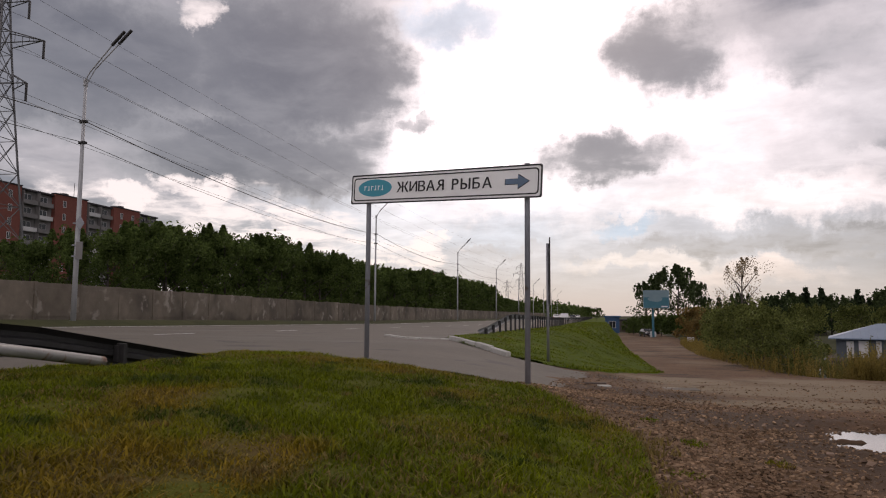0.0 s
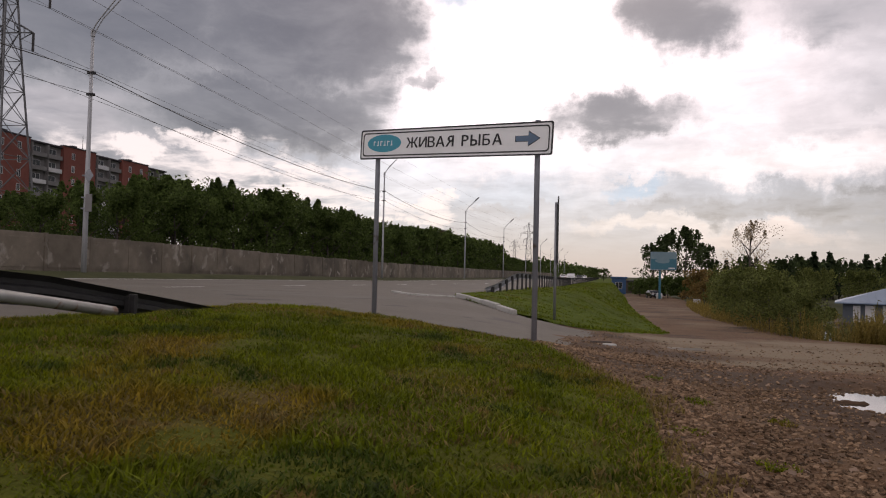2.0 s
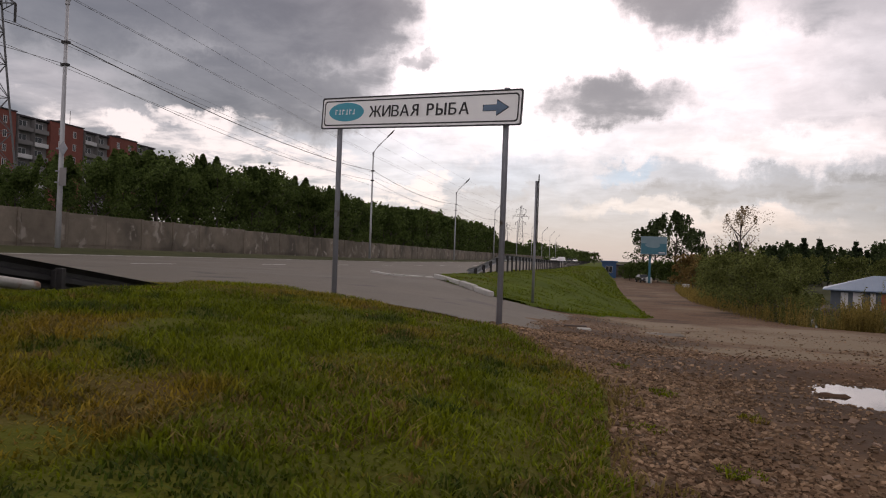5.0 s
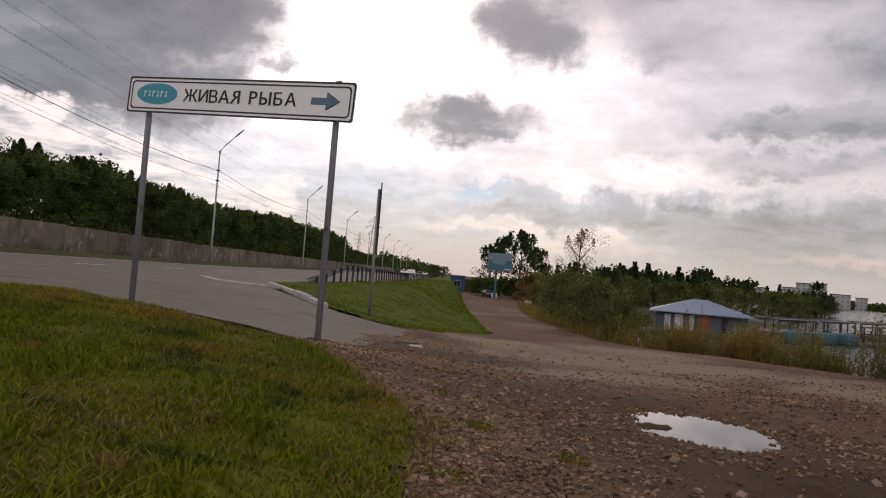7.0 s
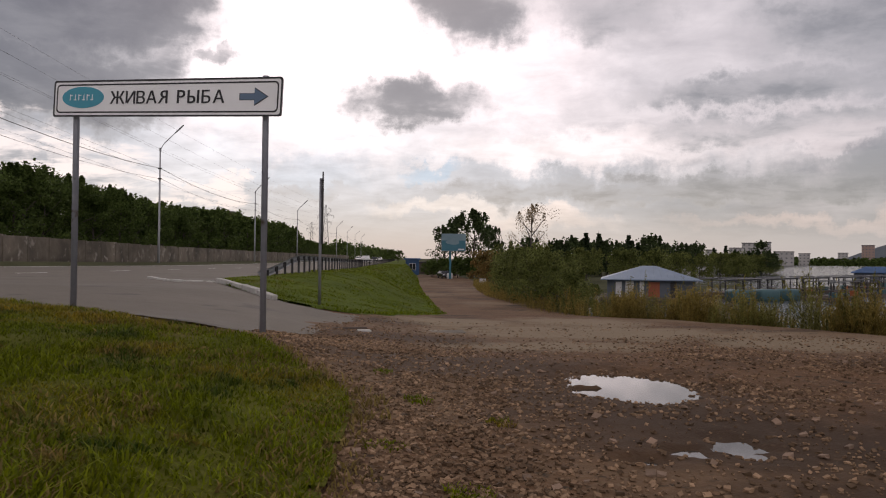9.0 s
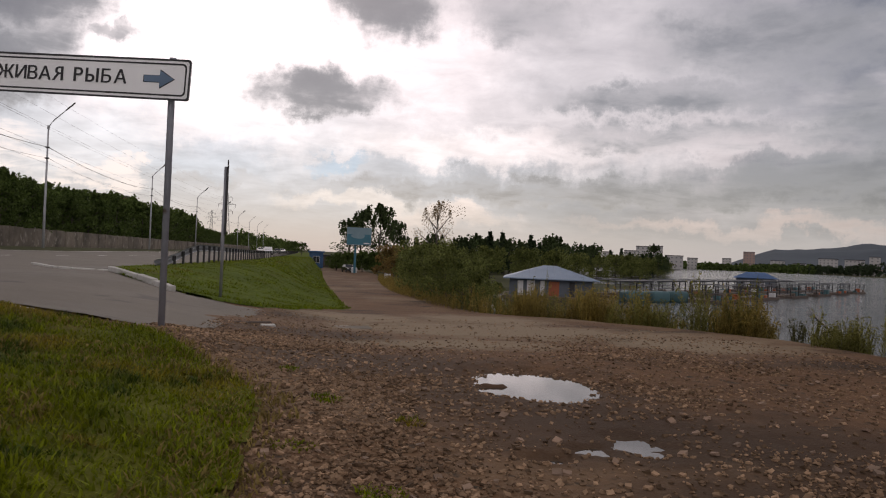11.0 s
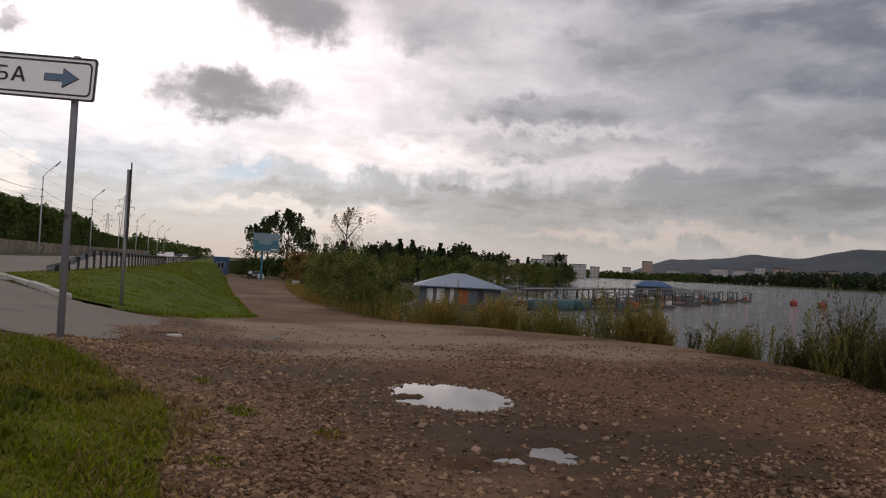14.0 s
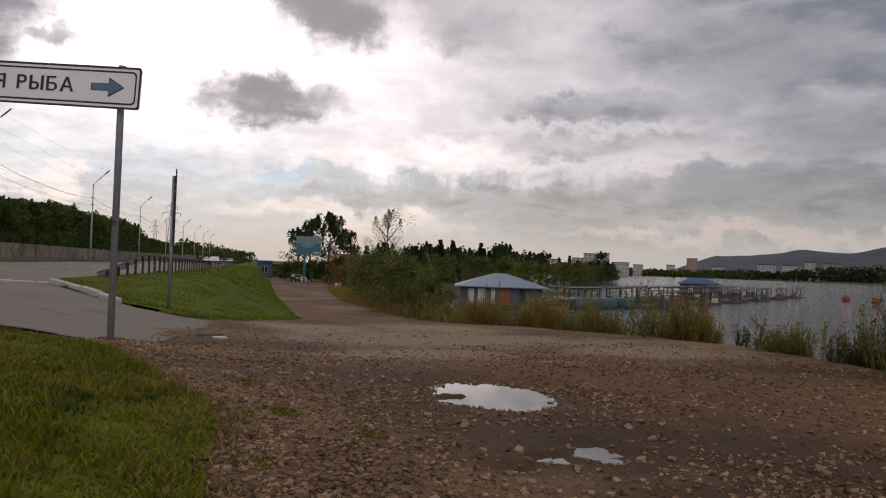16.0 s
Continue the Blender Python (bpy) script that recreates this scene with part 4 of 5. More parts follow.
def lawn(name, label, n, seed, xr, yr, keep, h0, h1, mat, wide=0.006, base=0.04):
    """Single grass blades, bent over a little."""
    rng = random.Random(seed)
    v, f = [], []
    while len(f) < 2 * n:
        x, y = rng.uniform(*xr), yr[0] + (yr[1] - yr[0]) * rng.random() ** 1.5
        if not keep(x, y):
            continue
        z = land(x, y) + base
        tuft = 0.55 + 0.7 * max(0.0, noise.noise((x * 1.6, y * 1.6, 2)) + 0.3) + 0.8 * max(0.0, noise.noise((x * 4, y * 4, 6)) - 0.25)
        h = rng.uniform(h0, h1) * tuft
        a = rng.uniform(0, 6.283)
        dx, dy = math.cos(a), math.sin(a)
        b = rng.uniform(0.3, 1.5) * h
        i = len(v)
        w = wide * rng.uniform(0.7, 1.5)
        v += [(x - dy * w, y + dx * w, z), (x + dy * w, y - dx * w, z), (x + dx * b * 0.35 + dy * w * 0.8, y + dy * b * 0.35 - dx * w * 0.8, z + h * 0.6),
              (x + dx * b * 0.35 - dy * w * 0.8, y + dy * b * 0.35 + dx * w * 0.8, z + h * 0.6), (x + dx * b, y + dy * b, z + h * 0.9)]
        f += [(i, i + 1, i + 2, i + 3), (i + 3, i + 2, i + 4)]
    me = bpy.data.meshes.new(name)
    me.from_pydata(v, [], f)
    me.materials.append(mat)
    return tagged(new(name, me), label, "grass", kind="stuff")


MEADOW = leafy("embankment_blades", (0.158, 0.200, 0.012), (0.088, 0.122, 0.008), 0.6, 1.2, 0.35, [(0.5, 0.55, 0.72, (0.170, 0.153, 0.034))])
BLADE = leafy("grass_blades", (0.170, 0.202, 0.007), (0.086, 0.112, 0.006), 0.6, 1.8, 0.5, [(0.55, 0.50, 0.66, (0.235, 0.165, 0.020)), (1.5, 0.54, 0.66, (0.048, 0.074, 0.010)), (3.5, 0.6, 0.7, (0.20, 0.135, 0.04))])
STRAW = leafy("straw_blades", (0.255, 0.187, 0.064), (0.162, 0.128, 0.043), 0.7, 1.0)
lawn("grass", "green blades of the roadside verge", 125000, 1, (-5.8, 0.9), (2.6, 14.8), lambda x, y: in_verge(x, y), 0.035, 0.095, BLADE, 0.005)
lawn("grass", "dry straw blades among the verge's grass", 22000, 2, (-5.8, 1.2), (2.4, 14.8), lambda x, y: in_verge(x - 0.45 * abs(noise.noise((x * 3, y * 3, 2))) - 0.1, y) and (noise.noise((x * 0.7, y * 0.7, 1)) > 0.12 or x > grass_line(y) - 0.4), 0.03, 0.085, STRAW)
lawn("grass", "green blades of the verge beside the yard", 26000, 6, (-5.8, 0.9), (-2.0, 2.6), lambda x, y: in_verge(x, y), 0.035, 0.095, BLADE, 0.007)
lawn("grass", "green blades of the embankment", 24000, 3, (-4.8, 2.7), (18.7, 48), lambda x, y: in_mound(x, y), 0.04, 0.11, MEADOW, 0.012)
lawn("grass", "grass farther along the embankment", 16000, 4, (-4.8, 3.4), (47, 150), lambda x, y: in_mound(x, y), 0.06, 0.16, MEADOW, 0.035)

TUFTS = [(1.15, 8.6), (0.95, 7.2), (1.35, 6.4), (0.85, 9.8), (1.7, 7.9)]
lawn("grass", "sparse tufts growing through the gravel", 900, 5, (0.6, 2.0), (6.0, 10.2), lambda x, y: min(math.hypot(x - a, (y - b) * 0.8) for a, b in TUFTS) < 0.11 + 0.05 * noise.noise((x * 9, y * 9, 1)), 0.02, 0.06, BLADE, 0.004, 0.012)

# ---- gravel ----
STONE = material("crushed_stone", (0.275, 0.185, 0.126), (0.150, 0.096, 0.063), 0.85, 7.0, bump=0.3, bump_scale=60, per_object=0.3)
STONES = leafy("loose_stones", (0.305, 0.202, 0.126), (0.105, 0.066, 0.040), 0.85, 9.0, 0.62)
STONES.node_tree.nodes["Mix Shader"].inputs[0].default_value = 0.0


def rock(rng, r):
    """A broken stone: a squashed, dented eight-cornered lump."""
    pts = []
    for sx in (-1, 1):
        for sy in (-1, 1):
            for sz in (-1, 1):
                pts.append((sx * r * rng.uniform(0.5, 1.0), sy * r * rng.uniform(0.45, 0.9), sz * r * rng.uniform(0.2, 0.5)))
    return pts


ROCK_FACES = ((0, 1, 3, 2), (4, 6, 7, 5), (0, 4, 5, 1), (2, 3, 7, 6), (0, 2, 6, 4), (1, 5, 7, 3))


def in_yard(x, y):
    if in_verge(x + 0.05, y) or x < -1.2 or (y > 12.6 and x < slip_edge(y) - 0.3):
        return False
    return all(math.hypot((x - px) / rx, (y - py) / ry) > 0.95 for px, py, rx, ry, dp in PUDDLES if dp > 0)


rng = random.Random(21)
v, f = [], []
while len(f) < 6 * 50000:
    y = 4.6 + 16 * rng.random() ** 1.8 if rng.random() < 0.9 else rng.uniform(0.0, 4.6)
    x = rng.uniform(-0.8, 8.6)
    if damp(x, y) and rng.random() < 0.6:
        continue
    dens = (0.22 + 0.9 * smooth(2.8, 0.3, x) + 0.45 * (noise.noise((x * 0.5, y * 0.5, 9)) > 0.05)) * (0.06 + 0.94 * smooth(17, 8.5, y))
    if rng.random() > dens or not in_yard(x, y):
        continue
    r = rng.choice((0.006, 0.007, 0.008, 0.010, 0.012, 0.015, 0.020)) * rng.uniform(0.8, 1.25)
    m = pose(x, y, land(x, y) + 0.018 + r * 0.12, rng.uniform(-30, 30), rng.uniform(-30, 30), rng.uniform(0, 360))
    i = len(v)
    v += [tuple(m @ Vector(p)) for p in rock(rng, r)]
    f += [tuple(i + q for q in face) for face in ROCK_FACES]
me = bpy.data.meshes.new("gravel")
me.from_pydata(v, [], f)
me.materials.append(STONES)
tagged(new("gravel", me), "loose crushed stone strewn over the yard", "gravel", kind="stuff")
rock_meshes = []
for k in range(7):
    me = bpy.data.meshes.new("stone")
    me.from_pydata(rock(random.Random(k), 1.0), [], ROCK_FACES)
    me.materials.append(STONE)
    rock_meshes.append(me)
made = 0
while made < 280:
    y = 5.0 + 8 * rng.random() ** 1.5
    x = rng.uniform(-0.3, 6.5)
    if not in_yard(x, y):
        continue
    s = 0.016 + 0.022 * rng.random() ** 2
    ob = new("stone", rock_meshes[made % 7])
    ob.matrix_basis = pose(x, y, land(x, y) + 0.018 + s * 0.2, rng.uniform(-25, 25), rng.uniform(-25, 25), rng.uniform(0, 360)) @ Matrix.Diagonal((s, s, s, 1))
    ob.parent = lot
    made += 1

# ---- kerbs ----


def kerb_run(name, label, pts, up, n):
    k = empty(name)
    tagged(k, label, "kerb", kind="structure")
    bm = boxed(-0.485, 0.485, -0.075, 0.075, -0.25, 0.0, 0.02)
    me = bpy.data.meshes.new("kerbstone")
    bm.to_mesh(me)
    bm.free()
    me.materials.append(KERB)
    pts = [Vector(p) for p in pts]
    total = sum((b - a).length for a, b in zip(pts, pts[1:]))
    rng = random.Random(n)
    count = int(total)
    for i in range(count):
        d = (i + 0.5) * total / count
        for a, b in zip(pts, pts[1:]):
            L = (b - a).length
            if d <= L:
                p = a + (b - a) * d / L
                ob = new("kerbstone", me)
                ob.parent = k
                ob.matrix_basis = pose(p.x, p.y, land(p.x, p.y, False) + 0.05 + up + rng.uniform(-0.015, 0.015), rng.uniform(-2, 2), -math.degrees(math.atan((land(*(p + (b - a) / L * 0.5), False) - land(*(p - (b - a) / L * 0.5), False)))), math.degrees(math.atan2(b.y - a.y, b.x - a.x)) + rng.uniform(-1, 1))
                break
            d -= L


kerb_run("kerb_raised", "whitish raised concrete kerb at the grass corner", [(-4.05, 22.9), (-1.85, 19.3)], 0.13, 4)
kerb_run("kerb_flush", "worn low concrete kerb across the slip road", [(-7.3, 27.0), (-5.9, 24.5), (-5.0, 23.4), (-4.1, 22.95)], 0.035, 7)
kerb_run("kerb_verge", "pale low kerb along the verge", [(-5.3, 13.75), (-3.5, 12.85), (-2.0, 11.95)], -0.01, 5)

# ---- guard rails ----
W_PROFILE = [(0.0, -0.155), (0.035, -0.135), (0.08, -0.10), (0.08, -0.055), (0.02, -0.025), (0.02, 0.025), (0.08, 0.055), (0.08, 0.10), (0.035, 0.135), (0.0, 0.155)]


def beam(points):
    """A corrugated rail along the points, 4 mm thick, facing the road (-x)."""
    bm = bmesh.new()
    for off in (0.0, 0.005):
        rows = [[bm.verts.new((p[0] - px + off, p[1], p[2] + pz)) for px, pz in W_PROFILE] for p in points]
        for a, b in zip(rows, rows[1:]):
            for i in range(len(W_PROFILE) - 1):
                bm.faces.new((a[i], a[i + 1], b[i + 1], b[i]))
    return bm


POST_ME = None


def guard_rail(label, x, profile, y0, y1, step, mat):
    """profile(y): height of the rail's middle over the land."""
    global POST_ME
    g = empty("guard_rail", (x, y0, 0))
    tagged(g, label, "guard rail")
    if POST_ME is None:
        bm = boxed(-0.05, 0.05, -0.03, 0.03, -0.9, 0.0, 0.006)
        POST_ME = bpy.data.meshes.new("post")
        bm.to_mesh(POST_ME)
        bm.free()
        POST_ME.materials.append(DARKSTEEL)
    y = y0
    while y < y1:
        e = min(y + 4, y1)
        pts = [(0.0, yy - y0, land(x, yy, False) + profile(yy)) for yy in (y, (y + e) / 2, e)]
        part("beam", beam(pts), mat, g)
        y = e
    y = y0 + 1.2
    while y < y1:
        h = land(x, y, False) + profile(y)
        ob = new("post", POST_ME)
        ob.parent = g
        ob.matrix_basis = pose(0.06, y - y0, h + 0.12)
        ob = part("spacer", boxed(-0.02, 0.05, y - y0 - 0.05, y - y0 + 0.05, h - 0.1, h + 0.1, 0.01), DARKSTEEL, g)
        y += step
    return g


guard_rail("steel guard rail whose end dips to the ground", -4.35, lambda y: 0.12 + 0.72 * smooth(29.0, 41, y), 30.0, 90.0, 2.0, GALV)
guard_rail("steel guard rail running on along the far road", -4.35, lambda y: 0.84, 90.0, 330.0, 4.0, GALV)
# dark steel here puts the shade on the beam's back into its colour
near_rail = guard_rail("steel guard rail coloured dark for its shaded back, sloping beside the verge", -5.12, lambda y: max(-0.2, min(0.52, 0.43 - 0.135 * (y - 7.5))), -6.0, 13.6, 2.0, DARKSTEEL)

# added pale tube: stands in for light caught by the beam's lower flange
LIT_FLANGE = material("worn_lit_flange_steel", (0.36, 0.36, 0.35), (0.24, 0.23, 0.21), 0.55, 5.0, metal=0.3, spots=(4.0, 0.58, 0.7, (0.16, 0.07, 0.03)))
part("lit_flange_tube", tubed([(0.12, y + 6.0, land(-5.12, y, False) + max(-0.2, min(0.52, 0.43 - 0.135 * (y - 7.5))) - 0.12) for y in (-6.0, 0.0, 4.0, 6.8, 7.8, 8.8)], 0.06, 10), LIT_FLANGE, near_rail, "pale worn tube added for the beam's lit lower flange", True)

# ---- overhead cables ----


def cable(name, label, pts, sag, r, mat=DARKSTEEL):
    run = [Vector(pts[0])]
    for a, b in zip(pts, pts[1:]):
        a, b = Vector(a), Vector(b)
        run += [a.lerp(b, k / 10) - Vector((0, 0, sag * 4 * (k / 10) * (1 - k / 10))) for k in range(1, 11)]
    bm = tubed(run, r, 4)
    return tagged(mesh_object(name, bm, mat), label, "cable")


ys = [LAMP_Y + LAMP_GAP * k for k in range(-1, 9)]
for h, r in ((9.16, 0.024), (8.16, 0.015)):
    cable("overhead_cable", "black cable strung between the street lamps", [(LAMP_X + 0.1, y, land(LAMP_X, y, False) + h) for y in ys], 0.75, r)


def pylon(x, y, height, arms, seed):
    """A lattice transmission tower with cross arms and insulators."""
    p = empty("pylon", (x, y, land(x, y, False)), 3)
    tagged(p, "grey steel lattice electricity pylon", "pylon", group="pylons")
    half = lambda z: 2.6 * (1 - z / height) ** 1.25 + 0.45
    zs = [height * (1 - (1 - k / 12) ** 1.35) for k in range(13)]
    bm = bmesh.new()
    for sx in (-1, 1):
        for sy in (-1, 1):
            tube(bm, [(sx * half(z), sy * half(z), z - (0.5 if z == 0 else 0)) for z in zs], 0.11, 4)
    part("leg_frame", bm, GALV_DARK, p)
    bm = bmesh.new()
    for a, b in zip(zs, zs[1:]):
        ha, hb = half(a), half(b)
        for c in ((-1, -1, 1, -1), (1, -1, 1, 1), (1, 1, -1, 1), (-1, 1, -1, -1)):
            tube(bm, [(c[0] * ha, c[1] * ha, a), (c[2] * hb, c[3] * hb, b)], 0.05, 3, False)
            tube(bm, [(c[2] * ha, c[3] * ha, a), (c[0] * hb, c[1] * hb, b)], 0.05, 3, False)
            tube(bm, [(c[0] * hb, c[1] * hb, b), (c[2] * hb, c[3] * hb, b)], 0.05, 3, False)
    part("bracing", bm, GALV_DARK, p)
    for z, reach in arms:
        for s in (-1, 1):
            bm = bmesh.new()
            h = half(z)
            for q in (-1, 1):
                tube(bm, [(s * h, q * h, z), (s * reach, 0, z + 0.3)], 0.07, 4)
                tube(bm, [(s * h, q * h, z + 1.6), (s * reach, 0, z + 0.3)], 0.06, 4)
                for k in (0.33, 0.66):
                    tube(bm, [(s * (h + (reach - h) * k), q * h * (1 - k), z + 0.3 * k), (s * (h + (reach - h) * k), q * h * (1 - k), z + 1.6 - 1.3 * k)], 0.04, 3)
            arm = part("cross_arm", bm, GALV_DARK, p)
            part("insulator", tubed([(s * reach, 0, z + 0.25), (s * reach, 0, z - 1.7)], [0.13, 0.13], 6), DARKSTEEL, arm)
    return p


GALV_DARK = material("old_galvanised_steel", (0.16, 0.165, 0.17), (0.10, 0.10, 0.105), 0.6, 3.0, metal=0.3)
ARMS = [(24.5, 3.6), (29.0, 5.4), (33.5, 3.4)]
tops = []
for py, px in ((65, -62.6), (500, -54.5), (760, -98)):
    pylon(px, py, 36.5, ARMS, 0)
    tops.append((px, py, land(px, py, False)))
tops.insert(0, (-68, -150, 0))
for z, reach in ARMS:
    for s in (-1, 1):
        cable("power_line", "thin overhead power line between pylons", [(px + s * reach, py, pz + z - 1.7) for px, py, pz in tops], 4.0, 0.025, GALV_DARK)
cable("power_line", "thin earth wire at the pylon tops", [(px, py, pz + 36.5) for px, py, pz in tops], 3.0, 0.02, GALV_DARK)

# ---- apartment block ----
BRICK = material("red_brick", (0.24, 0.075, 0.055), (0.17, 0.055, 0.042), 0.9, 2.0, bump=0.2, bump_scale=14)
PANELGREY = material("grey_facade_panel", (0.23, 0.222, 0.218), (0.16, 0.155, 0.152), 0.9, 1.0)
ROOFDARK = material("dark_roofing", (0.045, 0.04, 0.045), None, 0.9, 2.0)
GLASSY = material("dark_window_glass", (0.03, 0.035, 0.04), None, 0.12, 1.0)
FRAMEW = material("white_window_frame", (0.6, 0.6, 0.6), (0.48, 0.48, 0.48), 0.6, 3.0)


def window_piece(w, h, deep=0.25):
    """Pane and frame meshes facing +x, centred on the origin."""
    out = []
    for nm, mat, build in (("frame", FRAMEW, lambda bm: [box(bm, -0.05, 0.06, -w / 2 - 0.08, w / 2 + 0.08, a, b, 0.01) for a, b in ((-h / 2 - 0.08, -h / 2), (h / 2, h / 2 + 0.08))]
                            + [box(bm, -0.05, 0.06, a, b, -h / 2, h / 2, 0.01) for a, b in ((-w / 2 - 0.08, -w / 2), (w / 2, w / 2 + 0.08), (-0.04, 0.04))]),
                           ("pane", GLASSY, lambda bm: box(bm, -0.03, 0.01, -w / 2, w / 2, -h / 2, h / 2))):
        bm = bmesh.new()
        build(bm)
        me = bpy.data.meshes.new(nm)
        bm.to_mesh(me)
        bm.free()
        me.materials.append(mat)
        out.append(me)
    return out


def block_of_flats(x, y0, y1, storeys, z0):
    b = empty("apartment_block", (x, y0, z0))
    tagged(b, "nine-storey red brick and grey panel apartment block", "building")
    H = storeys * 2.85
    part("body", boxed(-13, -0.4, 0, y1 - y0, -3, H, 0), PANELGREY, b, "grey panel body")
    small, wide = window_piece(0.8, 1.3), window_piece(2.2, 1.35)
    y, red = 0.0, True
    spans = []
    while y < y1 - y0 - 0.1:
        w = min(10.0 if red else 9.5, y1 - y0 - y)
        spans.append((y, y + w, red))
        y, red = y + w, not red
    for a, c, red in spans:
        if red:
            part("brick_bay", boxed(-0.38, 0.55, a, c, -3, H + 0.55, 0.02), BRICK, b, "red brick bay")
            part("parapet_cap", boxed(-0.6, 0.75, a - 0.1, c + 0.1, H + 0.56, H + 0.8, 0.02), ROOFDARK, b)
            part("vent_stack", boxed(-2.2, -1.0, (a + c) / 2 - 0.7, (a + c) / 2 + 0.7, H + 0.2, H + 1.5, 0.03), ROOFDARK, b)
        else:
            part("parapet_cap", boxed(-0.6, 0.3, a + 0.12, c - 0.12, H + 0.02, H + 0.4, 0.02), ROOFDARK, b)
        for s in range(2, storeys):
            z = s * 2.85 + 1.5
            if red:
                spots = [(a + (c - a) * q, small, 0.56) for q in (0.28, 0.72)]
            else:
                spots = [(a + (c - a) * q, wide, -0.36) for q in (0.27, 0.73)]
                # loggias: a parapet in front of a dark recess
                for q in (0.27, 0.73):
                    lg = part("loggia", boxed(-0.36, 0.75, a + (c - a) * q - 1.9, a + (c - a) * q + 1.9, z - 1.45, z - 0.55, 0.03), FRAMEW if (s * 7 + int(a) + int(q * 10)) % 3 == 0 else PANELGREY, b)
                    part("side_wall", boxed(-0.36, 0.7, a + (c - a) * q - 2.05, a + (c - a) * q - 1.91, z - 1.45, z + 1.3, 0), PANELGREY, lg)
            for yy, kind, xo in spots:
                wn = new("window", kind[1])
                wn.parent = b
                wn.matrix_basis = pose(xo, yy, z)
                fr = new("frame", kind[0])
                fr.parent = wn
    part("roof", boxed(-13.2, -0.45, -0.2, y1 - y0 + 0.2, H + 0.004, H + 0.3, 0.02), ROOFDARK, b, "dark flat roof")
    part("antenna", tubed([(-4, (y1 - y0) * 0.72, H), (-4, (y1 - y0) * 0.72, H + 5)], 0.06, 5), DARKSTEEL, b)
    return b


block_of_flats(-117.0, 78, 174.5, 9, 0.8)


def brick_shed(x, y, w, l, h, name, label, wallmat, roofmat):
    z = land(x, y, False)
    b = empty(name, (x, y, z))
    tagged(b, label, "building")
    part("wall", boxed(-w / 2, w / 2, -l / 2, l / 2, -1, h, 0.03), wallmat, b)
    part("roof", boxed(-w / 2 - 0.3, w / 2 + 0.3, -l / 2 - 0.3, l / 2 + 0.3, h + 0.004, h + 0.4, 0.05), roofmat, b)
    pane = window_piece(1.4, 1.4)
    for k in range(max(1, int(w // 4))):
        wn = new("window", pane[1])
        wn.parent = b
        wn.matrix_basis = pose(-w / 2 + (k + 0.5) * w / max(1, int(w // 4)), -l / 2 - 0.02, h - 1.6, 0, 0, -90)
        fr = new("frame", pane[0])
        fr.parent = wn
    return b


brick_shed(-52.5, 205, 13, 9, 12.6, "brick_building", "low red brick building behind the trees", BRICK, PANELGREY)

TIMBER = material("weathered_timber", (0.13, 0.10, 0.08), (0.07, 0.055, 0.045), 0.9, 4.0, bump=0.3, bump_scale=15, per_object=0.25)

# ---- the track: billboard, parked car, marker, garages ----
BB_TEAL = material("billboard_teal", (0.035, 0.16, 0.21), (0.025, 0.12, 0.17), 0.6, 1.0)
BB_PALE = material("billboard_pale", (0.17, 0.26, 0.29), (0.12, 0.20, 0.24), 0.6, 0.8)


def billboard():
    x, y = 9.9, 140.0
    z = land(x, y, False)
    b = empty("billboard", (x, y, z), -2)
    tagged(b, "teal and pale blue billboard on one steel column", "billboard")
    part("column", tubed([(-0.6, 0.3, -0.4), (-0.6, 0.3, 5.4)], 0.22, 10), BB_TEAL, b, "teal painted column")
    board = part("panel", boxed(-2.3, 2.3, -0.15, 0.15, 5.3, 8.6, 0.03), BB_PALE, b)
    part("picture_band", boxed(-2.2, 2.2, -0.165, -0.154, 5.4, 7.3, 0), BB_TEAL, board, "teal lower band")
    fish = [(1.3 * math.cos(a) * (1 - 0.25 * math.cos(a)) + 0.1, 7.0 + 0.5 * math.sin(a)) for a in (2 * math.pi * k / 24 for k in range(24))]
    part("picture_shape", slab(fish, -0.175, -0.168), BB_PALE, board, "pale oval shape")
    part("picture_bar", boxed(0.9, 2.0, -0.175, -0.168, 5.55, 5.75, 0), FRAMEW, board)
    part("maintenance_rail", boxed(-2.3, 2.3, -0.7, -0.2, 5.1, 5.18, 0.01), DARKSTEEL, b)


billboard()
CARBLACK = material("dark_car_paint", (0.02, 0.022, 0.028), None, 0.25, 3.0)
CARWHITE = material("white_car_paint", (0.7, 0.7, 0.7), (0.62, 0.62, 0.62), 0.3, 2.0)
RUBBER = material("tyre_rubber", (0.018, 0.018, 0.018), None, 0.85, 9.0)
LAMPRED = material("tail_lamp_red", (0.3, 0.01, 0.01), None, 0.3, 3.0)
LAMPCLEAR = material("headlamp_clear", (0.65, 0.66, 0.68), None, 0.2, 3.0)


